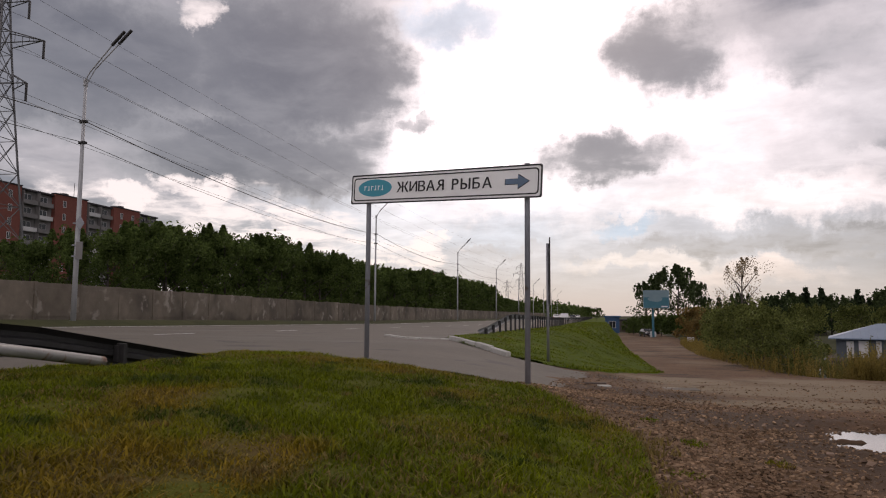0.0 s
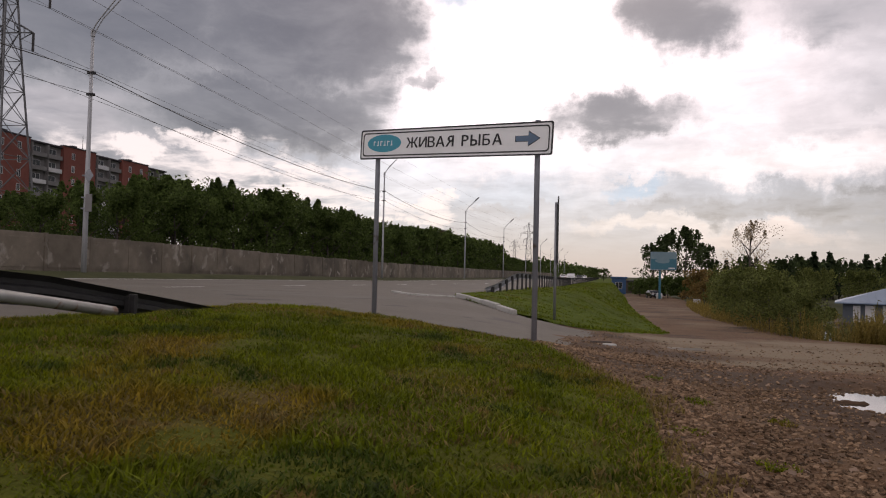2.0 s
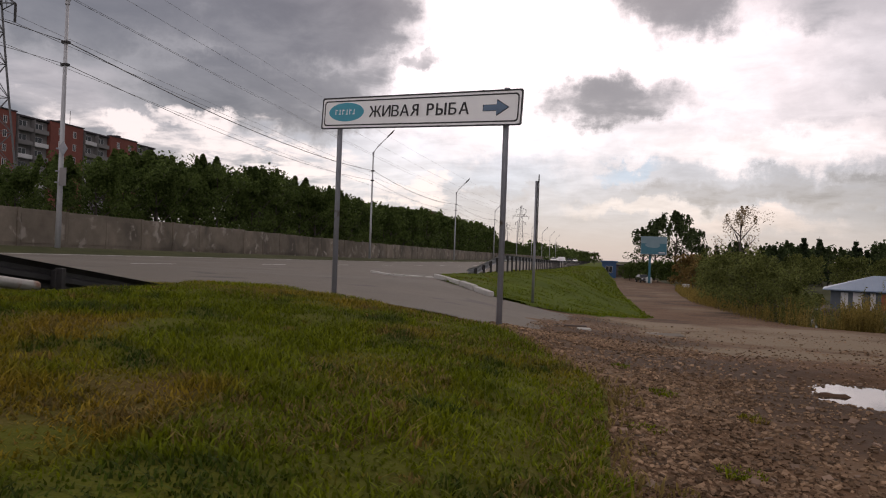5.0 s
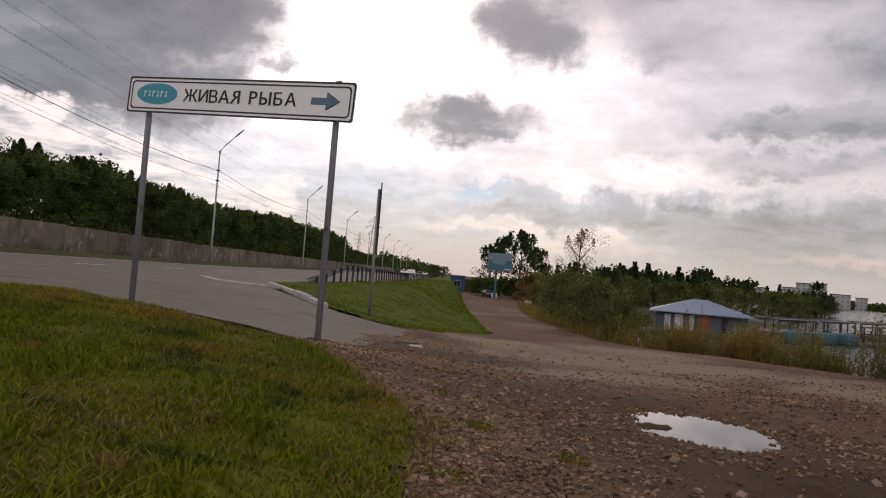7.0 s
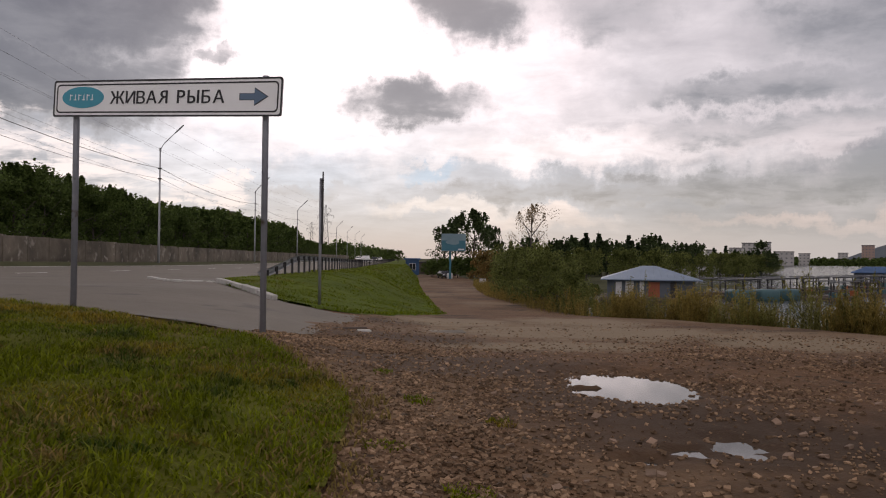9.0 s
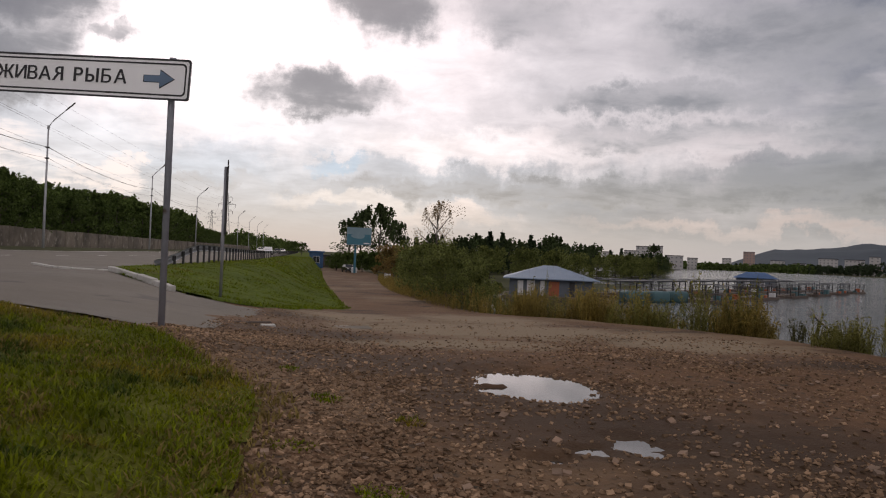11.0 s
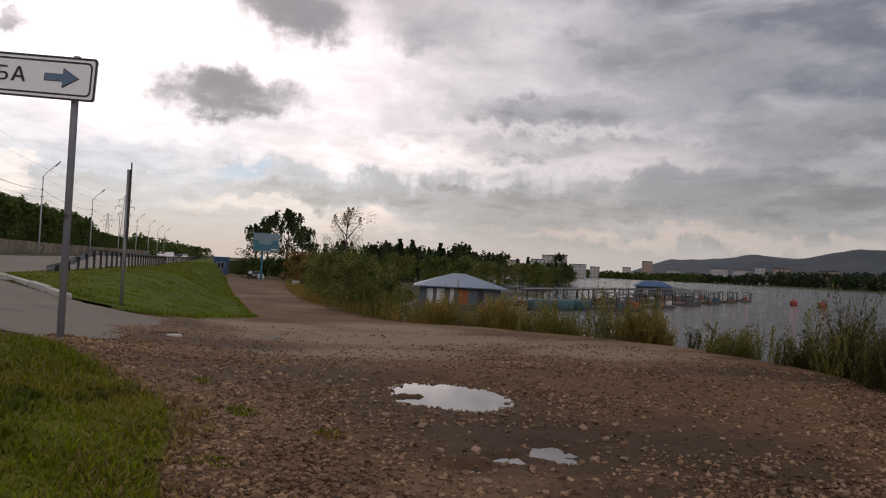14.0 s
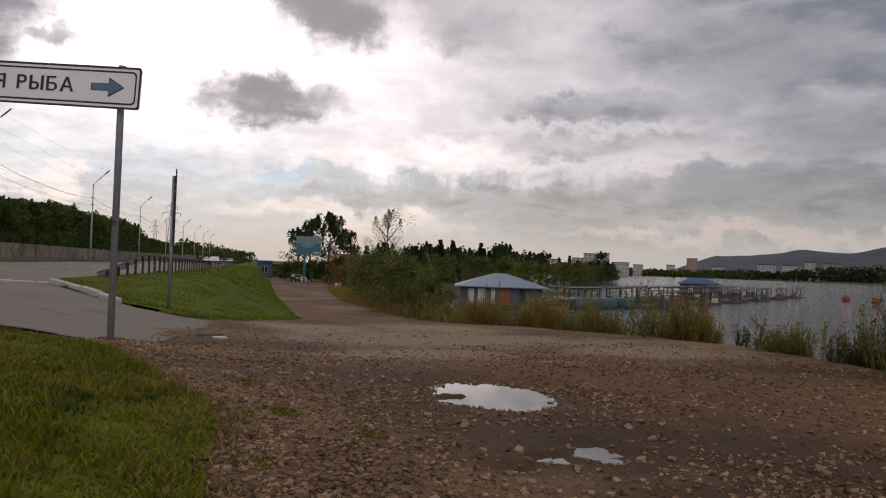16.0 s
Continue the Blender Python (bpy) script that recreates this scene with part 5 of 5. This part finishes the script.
def car(label, paint, x, y, z, rz, long=4.5, wide=1.78, tall=1.48):
    c = empty("car", (x, y, z), rz)
    tagged(c, label, "car")
    side = [(-long / 2, 0.35), (-long / 2 + 0.05, 0.85), (-long / 2 + 0.75, 0.98), (-long * 0.17, tall), (long * 0.22, tall), (long * 0.40, 1.02), (long / 2 - 0.02, 0.95), (long / 2, 0.35)]
    def loft(outline, w, mat, nm, inset):
        bm = bmesh.new()
        top = max(p[1] for p in outline)
        L = [bm.verts.new((-(w - (inset if p[1] > 1.1 else 0)), p[0], p[1])) for p in outline]
        R = [bm.verts.new(((w - (inset if p[1] > 1.1 else 0)), p[0], p[1])) for p in outline]
        bm.faces.new(L[::-1])
        bm.faces.new(R)
        n = len(outline)
        for i in range(n):
            bm.faces.new((L[i], L[(i + 1) % n], R[(i + 1) % n], R[i]))
        bmesh.ops.recalc_face_normals(bm, faces=bm.faces)
        bmesh.ops.bevel(bm, geom=bm.edges[:], offset=0.05, segments=2, affect="EDGES", profile=0.5)
        return part(nm, bm, mat, c, smooth=False)
    loft(side, wide / 2, paint, "body", 0.14)
    gl = [(-long / 2 + 0.86, 1.01), (-long * 0.175, tall - 0.05), (long * 0.215, tall - 0.05), (long * 0.385, 1.04)]
    loft(gl, wide / 2 + 0.012, GLASSY, "side_glass", 0.14)
    part("rear_glass", boxed(-wide / 2 + 0.24, wide / 2 - 0.24, -0.03, 0.03, -0.2, 0.2, 0.02, pose(0, long * 0.315, 1.24, 42, 0, 0)), GLASSY, c)
    part("windscreen", boxed(-wide / 2 + 0.22, wide / 2 - 0.22, -0.03, 0.03, -0.3, 0.3, 0.02, pose(0, -long * 0.262, 1.24, -52, 0, 0)), GLASSY, c)
    for sx in (-1, 1):
        part("head_lamp", boxed(sx * (wide / 2 - 0.22) - 0.17, sx * (wide / 2 - 0.22) + 0.17, -long / 2 - 0.02, -long / 2 + 0.1, 0.66, 0.82, 0.02), LAMPCLEAR, c)
        part("tail_lamp", boxed(sx * (wide / 2 - 0.16) - 0.12, sx * (wide / 2 - 0.16) + 0.12, long / 2 - 0.1, long / 2 + 0.02, 0.7, 0.92, 0.02), LAMPRED, c)
        for sy in (-1, 1):
            w = part("wheel", tubed([(sx * (wide / 2 - 0.2), sy * long * 0.3, 0.32), (sx * (wide / 2 + 0.01), sy * long * 0.3, 0.32)], 0.32, 14), RUBBER, c)
            part("rim", tubed([(sx * (wide / 2 + 0.0), sy * long * 0.3, 0.32), (sx * (wide / 2 + 0.02), sy * long * 0.3, 0.32)], 0.2, 10), GALV, w)
    part("plate_bar", boxed(-0.26, 0.26, -long / 2 - 0.03, -long / 2 - 0.005, 0.45, 0.56, 0.005), FRAMEW, c)
    return c


car("dark car parked beside the dirt track", CARBLACK, 8.4, 145, land(8.4, 145, False) + 0.02, 12)
car("white car far along the main road", CARWHITE, -8.2, 168, z_road(-8.2, 168) + 0.02, 0, 4.6, 1.85, 1.75)
car("white car far along the main road", CARWHITE, -11.6, 196, z_road(-11.6, 196) + 0.02, 180)
car("dark car far along the main road", CARBLACK, -8.2, 214, z_road(-8.2, 214) + 0.02, 0)
car("pale car far along the main road", CARWHITE, -8.0, 245, z_road(-8, 245) + 0.02, 0)

mz = land(11.1, 98, False)
mk = empty("marker_post", (11.1, 98, mz))
tagged(mk, "short white concrete marker post by the track", "marker post")
part("post", boxed(-0.42, 0.42, -0.1, 0.1, -0.3, 0.92, 0.03), FRAMEW, mk)
BLUEP = material("blue_sheet_metal", (0.03, 0.10, 0.24), (0.02, 0.07, 0.17), 0.5, 1.2)
brick_shed(2.4, 176, 3.2, 5, 2.6, "metal_garage", "blue sheet-metal garage at the end of the track", BLUEP, BLUEP)
brick_shed(7.2, 198, 6.5, 6, 2.7, "brick_garage", "low brown garage beyond the track", TIMBER, ROOFDARK)
for gx, gy in ((9.0, 141.2), (9.6, 141.0)):
    g = empty("gas_bottle", (gx, gy, land(gx, gy, False)))
    tagged(g, "white canister standing beside the billboard column", "canister")
    part("tank", tubed([(0, 0, -0.05), (0, 0, 0.1), (0, 0, 0.95), (0, 0, 1.1)], [0.2, 0.25, 0.25, 0.1], 10), FRAMEW, g, smooth=True)

# ---- floating fish farm ----
ROOFBLUE = material("blue_grey_roofing", (0.20, 0.27, 0.36), (0.15, 0.21, 0.29), 0.45, 1.5, metal=0.2, bump=0.1, bump_scale=3)
HUTWALL = material("grey_blue_siding", (0.10, 0.12, 0.145), (0.07, 0.085, 0.10), 0.7, 2.0)
ORANGE = material("faded_orange_plastic", (0.38, 0.10, 0.03), (0.26, 0.07, 0.03), 0.6, 5.0)
TARP = material("teal_tarpaulin", (0.05, 0.13, 0.14), (0.035, 0.09, 0.10), 0.6, 2.0, bump=0.4, bump_scale=5)


def hip_roof(w, l, h, over):
    bm = bmesh.new()
    a, b = w / 2 + over, l / 2 + over
    r = max(0.2, (w - l) / 2 + 0.2)
    lo = [bm.verts.new(p) for p in ((-a, -b, 0), (a, -b, 0), (a, b, 0), (-a, b, 0))]
    un = [bm.verts.new((v.co.x, v.co.y, -0.09)) for v in lo]
    r0, r1 = bm.verts.new((-r, 0, h)), bm.verts.new((r, 0, h))
    for q in ((lo[0], lo[1], r1, r0), (lo[1], lo[2], r1), (lo[2], lo[3], r0, r1), (lo[3], lo[0], r0)):
        bm.faces.new(q)
    for i in range(4):
        bm.faces.new((un[i], un[(i + 1) % 4], lo[(i + 1) % 4], lo[i]))
    bm.faces.new(un[::-1])
    return bm


def floating_hut(x, y, w, l, eave, ridge, rz, label, roofmat, doors):
    h = empty("floating_hut", (x, y, WATER), rz)
    tagged(h, label, "hut")
    part("pontoon", boxed(-w / 2 - 0.7, w / 2 + 0.7, -l / 2 - 0.9, l / 2 + 0.7, -0.3, 0.28, 0.04), TIMBER, h, "weathered timber pontoon")
    part("wall", boxed(-w / 2, w / 2, -l / 2, l / 2, 0.29, eave - 0.1, 0.02), HUTWALL, h)
    bm = hip_roof(w, l, ridge - eave, 0.6)
    bmesh.ops.translate(bm, verts=bm.verts, vec=(0, 0, eave))
    roof = part("roof", bm, roofmat, h, "blue-grey hipped roof")
    for k in range(int(w / 0.6) + 2):
        xx = -w / 2 - 0.5 + k * 0.6
        if abs(xx) < w / 2 + 0.5:
            t0 = (w / 2 + 0.6 - abs(xx)) / (w / 2 + 0.6 - max(0.2, (w - l) / 2 + 0.2))
            t0 = min(1.0, t0)
            part("seam", tubed([(xx, -l / 2 - 0.6, eave + 0.02), (xx, (-l / 2 - 0.6) * (1 - t0), eave + (ridge - eave) * t0 + 0.02)], 0.02, 4), roofmat, roof)
    for k, (dx, dw, dh, mat, nm) in enumerate(doors):
        part(nm, boxed(dx - dw / 2, dx + dw / 2, -l / 2 - 0.06, -l / 2 - 0.003, 0.3, 0.3 + dh, 0.01), mat, h)
    return h


floating_hut(24.7, 72.6, 7.9, 7.0, 1.95, 3.2, -16, "floating hut with a blue-grey hipped roof and white doors", ROOFBLUE,
             [(-2.9, 0.55, 1.4, FRAMEW, "door"), (-1.9, 0.75, 1.45, FRAMEW, "door"), (-0.8, 0.4, 1.45, FRAMEW, "door"), (0.3, 1.0, 1.4, ORANGE, "stacked_crate"), (2.0, 0.5, 1.4, DARKSTEEL, "doorway")])
floating_hut(88, 133, 7.0, 4.0, 2.0, 3.1, -32, "small blue-roofed hut on the fish farm", BLUEP, [(-1.5, 0.9, 1.3, FRAMEW, "door"), (1.2, 1.0, 0.8, FRAMEW, "window")])


def cage(x, y, rz, w, l, seed, roofed):
    """One floating fish cage: walkways round open water, with posts, rails and clutter."""
    rng = random.Random(seed)
    c = empty("fish_cage", (x, y, WATER), rz)
    tagged(c, "floating fish cage of weathered timber walkways and posts", "fish cage", group="floating fish cages")
    for a, b, d, e in ((-w / 2, w / 2, -l / 2, -l / 2 + 0.9), (-w / 2, w / 2, l / 2 - 0.9, l / 2), (-w / 2, -w / 2 + 0.9, -l / 2 + 0.91, l / 2 - 0.91), (w / 2 - 0.9, w / 2, -l / 2 + 0.91, l / 2 - 0.91)):
        part("walkway", boxed(a, b, d, e, -0.2, 0.3, 0.03), TIMBER, c)
    top = 1.75
    for px in (-w / 2 + 0.3, 0, w / 2 - 0.3):
        for py in (-l / 2 + 0.3, l / 2 - 0.3):
            part("post", boxed(px - 0.06, px + 0.06, py - 0.06, py + 0.06, 0.25, top, 0.01), DARKSTEEL, c)
    for py in (-l / 2 + 0.3, l / 2 - 0.3):
        part("top_rail", boxed(-w / 2, w / 2, py - 0.07, py + 0.07, top, top + 0.12, 0.01), GALV_DARK, c)
        part("hand_rail", boxed(-w / 2, w / 2, py - 0.03, py + 0.03, 1.0, 1.06, 0.01), GALV_DARK, c)
    if roofed:
        part("awning", boxed(-w / 2, w / 2, -l / 2, -l / 2 + 1.3, top + 0.13, top + 0.19, 0.01), GALV_DARK, c, "thin grey awning")
    for k in range(4):
        px, py, s = rng.uniform(-w / 2 + 0.5, w / 2 - 0.5), -l / 2 + 0.45, rng.uniform(0.25, 0.45)
        part("crate", boxed(px - s, px + s, py - 0.3, py + 0.3, 0.305, 0.305 + s * rng.uniform(0.8, 1.6), 0.03), rng.choice((TARP, ORANGE, TIMBER, TARP, FRAMEW)), c)
    return c


for k in range(9):
    t0 = k / 8
    cage(34 + 60 * t0, 78 + 50 * t0, 39, 8.2, 6.0, k, k < 7)
for k in range(6):
    cage(44 + 11 * k, 74 + 9.2 * k, 39, 8.0, 3.0, 20 + k, False)
for k in range(3):
    tarp = empty("covered_stack", (32.5 + 3.1 * k, 69.8 + 1.5 * k, WATER + 0.3), 20 * k)
    tagged(tarp, "teal tarpaulin over stacked gear by the hut", "tarpaulin")
    part("cover", boxed(-1.2, 1.2, -0.9, 0.9, -0.4, 0.75, 0.25), TARP, tarp, smooth=True)


def buoy(x, y):
    b = empty("buoy", (x, y, WATER))
    tagged(b, "faded red mooring buoy floating on the river", "buoy", group="mooring buoys")
    part("float", tubed([(0, 0, -0.4), (0, 0, -0.2), (0, 0, 0.7), (0, 0, 0.95)], [0.5, 0.68, 0.68, 0.45], 14), REDBUOY, b, smooth=True)
    part("ring", tubed([(0.2 * math.cos(a), 0, 1.05 + 0.15 * math.sin(a)) for a in (math.pi * k / 6 for k in range(7))], 0.04, 5), DARKSTEEL, b)


REDBUOY = material("faded_red_paint", (0.30, 0.045, 0.03), (0.20, 0.035, 0.025), 0.6, 4.0)
buoy(102.0, 109.5)
buoy(102.6, 103.6)
cable("mooring_rope", "heavy dark mooring rope from bank to pontoon", [(10.9, 13.4, -0.9), (30, 38.5, WATER + 0.05), (46, 62, WATER + 0.4)], 0.15, 0.09)

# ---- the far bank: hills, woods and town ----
# blue-grey tint puts the haze over the distant woods into their colour
HAZED_FOREST = material("hazed_wooded_hill", (0.050, 0.068, 0.086), (0.032, 0.046, 0.060), 0.95, 0.02, bump=0.8, bump_scale=0.05)


def far_hills():
    v, f = [], []
    azs, ds = np.linspace(20, 80, 121), np.linspace(1900, 3300, 16)
    for d in ds:
        for az in azs:
            x, y = d * math.sin(radians(az)), d * math.cos(radians(az))
            top = float(np.interp(az, [20, 28, 32, 35, 37, 39, 41, 44, 47, 51, 56, 80], [0, 6, 28, 92, 98, 112, 126, 128, 160, 168, 172, 160]))
            z = -6 + top * smooth(1900, 3150, d) * (0.9 + 0.2 * noise.noise((x * 0.004, y * 0.004, 1))) + 5 * noise.noise((x * 0.02, y * 0.02, 2)) * smooth(1900, 2300, d)
            v.append((x, y, z))
    n = len(azs)
    for j in range(len(ds) - 1):
        for i in range(n - 1):
            f.append((j * n + i, j * n + i + 1, (j + 1) * n + i + 1, (j + 1) * n + i))
    me = bpy.data.meshes.new("hills")
    me.from_pydata(v, [], f)
    me.materials.append(HAZED_FOREST)
    me.polygons.foreach_set("use_smooth", [True] * len(f))
    return tagged(new("hills", me), "dark wooded hills beyond the river, tinted blue with painted haze", "hills", kind="structure")


far_hills()
rng = np.random.default_rng(33)


def far_wood(name, label, n, fn, size, mat):
    cs, rs = [], []
    for k in range(n):
        x, y, h = fn(k / n)
        for q in range(3):
            cs.append((x + rng.normal() * h * 0.2, y + rng.normal() * h * 0.2, land(x, y, False) + h * (0.25 + 0.27 * q)))
            rs.append(h * (0.36 - 0.07 * q))
    me = leaf_mesh(name, clumps(rng, cs, rs, 22), size, mat, rng, long=1.2)
    return tagged(new(name, me), label, "woods", kind="stuff")


def on_far_bank(u, back):
    y = 1400 - 1500 * u
    return far_shore(y) + back, y


far_wood("far_woods", "dark belt of trees along the far bank", 420, lambda u: (*on_far_bank(u, 25 + 60 * rng.random()), rng.uniform(8, 14) * (1.0 + 0.5 * (u > 0.35))), 3.0, CONIFER)
far_wood("far_woods", "hazy trees among the distant town", 160, lambda u: (lambda a, d: (d * math.sin(a), d * math.cos(a), rng.uniform(9, 15)))(radians(22 + 16 * u), rng.uniform(1150, 1500)), 3.5, LEAF)
far_wood("far_woods", "far trees along the main road", 90, lambda u: (-34 + rng.uniform(-5, 5) + 20 * u, 330 + 420 * u, rng.uniform(7, 10)), 1.2, LEAF)
TOWN = material("far_town_wall", (0.46, 0.445, 0.43), (0.37, 0.36, 0.35), 0.9, 0.1)
TOWNRED = material("far_town_brick", (0.38, 0.27, 0.23), (0.31, 0.22, 0.19), 0.9, 0.1)
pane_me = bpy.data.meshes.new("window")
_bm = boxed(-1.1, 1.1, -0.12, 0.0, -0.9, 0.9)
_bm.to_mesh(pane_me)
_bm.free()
# light grey-blue base colour paints distance haze and sky reflection onto the panes
pane_me.materials.append(material("hazed_window_glass", (0.17, 0.18, 0.19), None, 0.3, 1.0))


def bank_distance(az):
    """How far off the far bank lies on one heading."""
    a = radians(az)
    return 470 / (math.sin(a) - 0.27 * math.cos(a))


def town_block(az, d, w, h, mat, roof, seed, sink=0.0):
    if az > 30.8:
        d = max(d, bank_distance(az) + 110)
    x, y = d * math.sin(radians(az)), d * math.cos(radians(az))
    b = empty("distant_building", (x, y, land(x, y, False) - sink), -az)
    tagged(b, "pale distant apartment building across the river" if mat is TOWN else "reddish distant building across the river", "building", group="distant town")
    part("wall", boxed(-w / 2, w / 2, 0, 14, -3, h, 0), mat, b)
    part("roof", boxed(-w / 2 - 0.4, w / 2 + 0.4, -0.4, 14.4, h + 0.01, h + 1.0, 0), roof, b)
    cols, rows = max(2, int(w / 5)), max(1, int(h / 4.5))
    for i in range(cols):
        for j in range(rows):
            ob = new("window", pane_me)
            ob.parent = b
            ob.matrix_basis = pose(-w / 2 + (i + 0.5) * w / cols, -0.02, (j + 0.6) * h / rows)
    return b


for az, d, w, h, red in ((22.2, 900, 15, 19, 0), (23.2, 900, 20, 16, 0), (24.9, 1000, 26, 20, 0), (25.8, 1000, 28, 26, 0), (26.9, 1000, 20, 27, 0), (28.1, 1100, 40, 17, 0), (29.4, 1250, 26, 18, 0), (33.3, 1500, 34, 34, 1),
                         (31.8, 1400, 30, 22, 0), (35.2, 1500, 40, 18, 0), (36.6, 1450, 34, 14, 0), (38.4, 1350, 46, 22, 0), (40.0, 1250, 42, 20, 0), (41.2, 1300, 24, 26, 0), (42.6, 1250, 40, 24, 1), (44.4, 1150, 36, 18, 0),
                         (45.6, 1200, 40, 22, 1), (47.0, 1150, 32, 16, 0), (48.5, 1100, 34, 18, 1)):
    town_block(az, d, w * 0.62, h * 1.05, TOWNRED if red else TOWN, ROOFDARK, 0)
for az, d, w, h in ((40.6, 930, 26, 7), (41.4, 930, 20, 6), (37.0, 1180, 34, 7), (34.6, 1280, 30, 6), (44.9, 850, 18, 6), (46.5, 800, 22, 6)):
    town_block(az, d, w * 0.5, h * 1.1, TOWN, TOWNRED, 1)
for sx, sy, w in ((74, 196, 7), (88, 208, 9)):
    brick_shed(sx, sy, w, 4, 2.4, "white_shed", "small white shed on the spit", FRAMEW, PANELGREY)

# loose bits on the ground
chip = empty("broken_slab", (0.38, 14.75, land(0.38, 14.75)), 12)
tagged(chip, "broken pale concrete slab lying on the gravel", "debris")
part("slab", boxed(-0.11, 0.11, -0.08, 0.08, -0.02, 0.04, 0.012), KERB, chip)
stick = mesh_object("plank", boxed(-0.3, 0.3, -0.03, 0.03, 0.0, 0.03, 0.005), TIMBER)
stick.matrix_world = pose(0.12, 14.9, land(0.12, 14.9) + 0.02, 0, 0, 10)
tagged(stick, "dark scrap of plank on the gravel", "debris")

# ground-flush concrete slab
slab_z = land(1.8, 16.4)
flush = empty("paving_slab", (1.8, 16.4, slab_z), 4)
tagged(flush, "pale flat concrete slab sunk in the gravel", "slab")
part("plate", boxed(-0.34, 0.34, -0.26, 0.26, -0.08, 0.03, 0.012), CONCRETE, flush)

# plates strapped to a street lamp's pole
lamp_z = land(LAMP_X, LAMP_Y, False)
notice = empty("pole_sign", (LAMP_X + 0.1, LAMP_Y - 0.18, lamp_z), 8)
tagged(notice, "small grey notice plates strapped to a street lamp", "road sign")
part("plate", boxed(0.0, 0.32, -0.02, 0.0, 2.75, 3.55, 0.008), PANELGREY, notice, "pale rectangular plate")
part("diamond", slab([(0.12, 4.05), (0.34, 4.4), (0.12, 4.75), (-0.1, 4.4)], -0.02, 0.0), GALV, notice, "grey diamond plate seen from behind")
for hz in (2.9, 3.4, 4.4):
    part("strap", boxed(-0.22, 0.04, 0.004, 0.3, hz - 0.03, hz + 0.03, 0.005), GALV, notice)
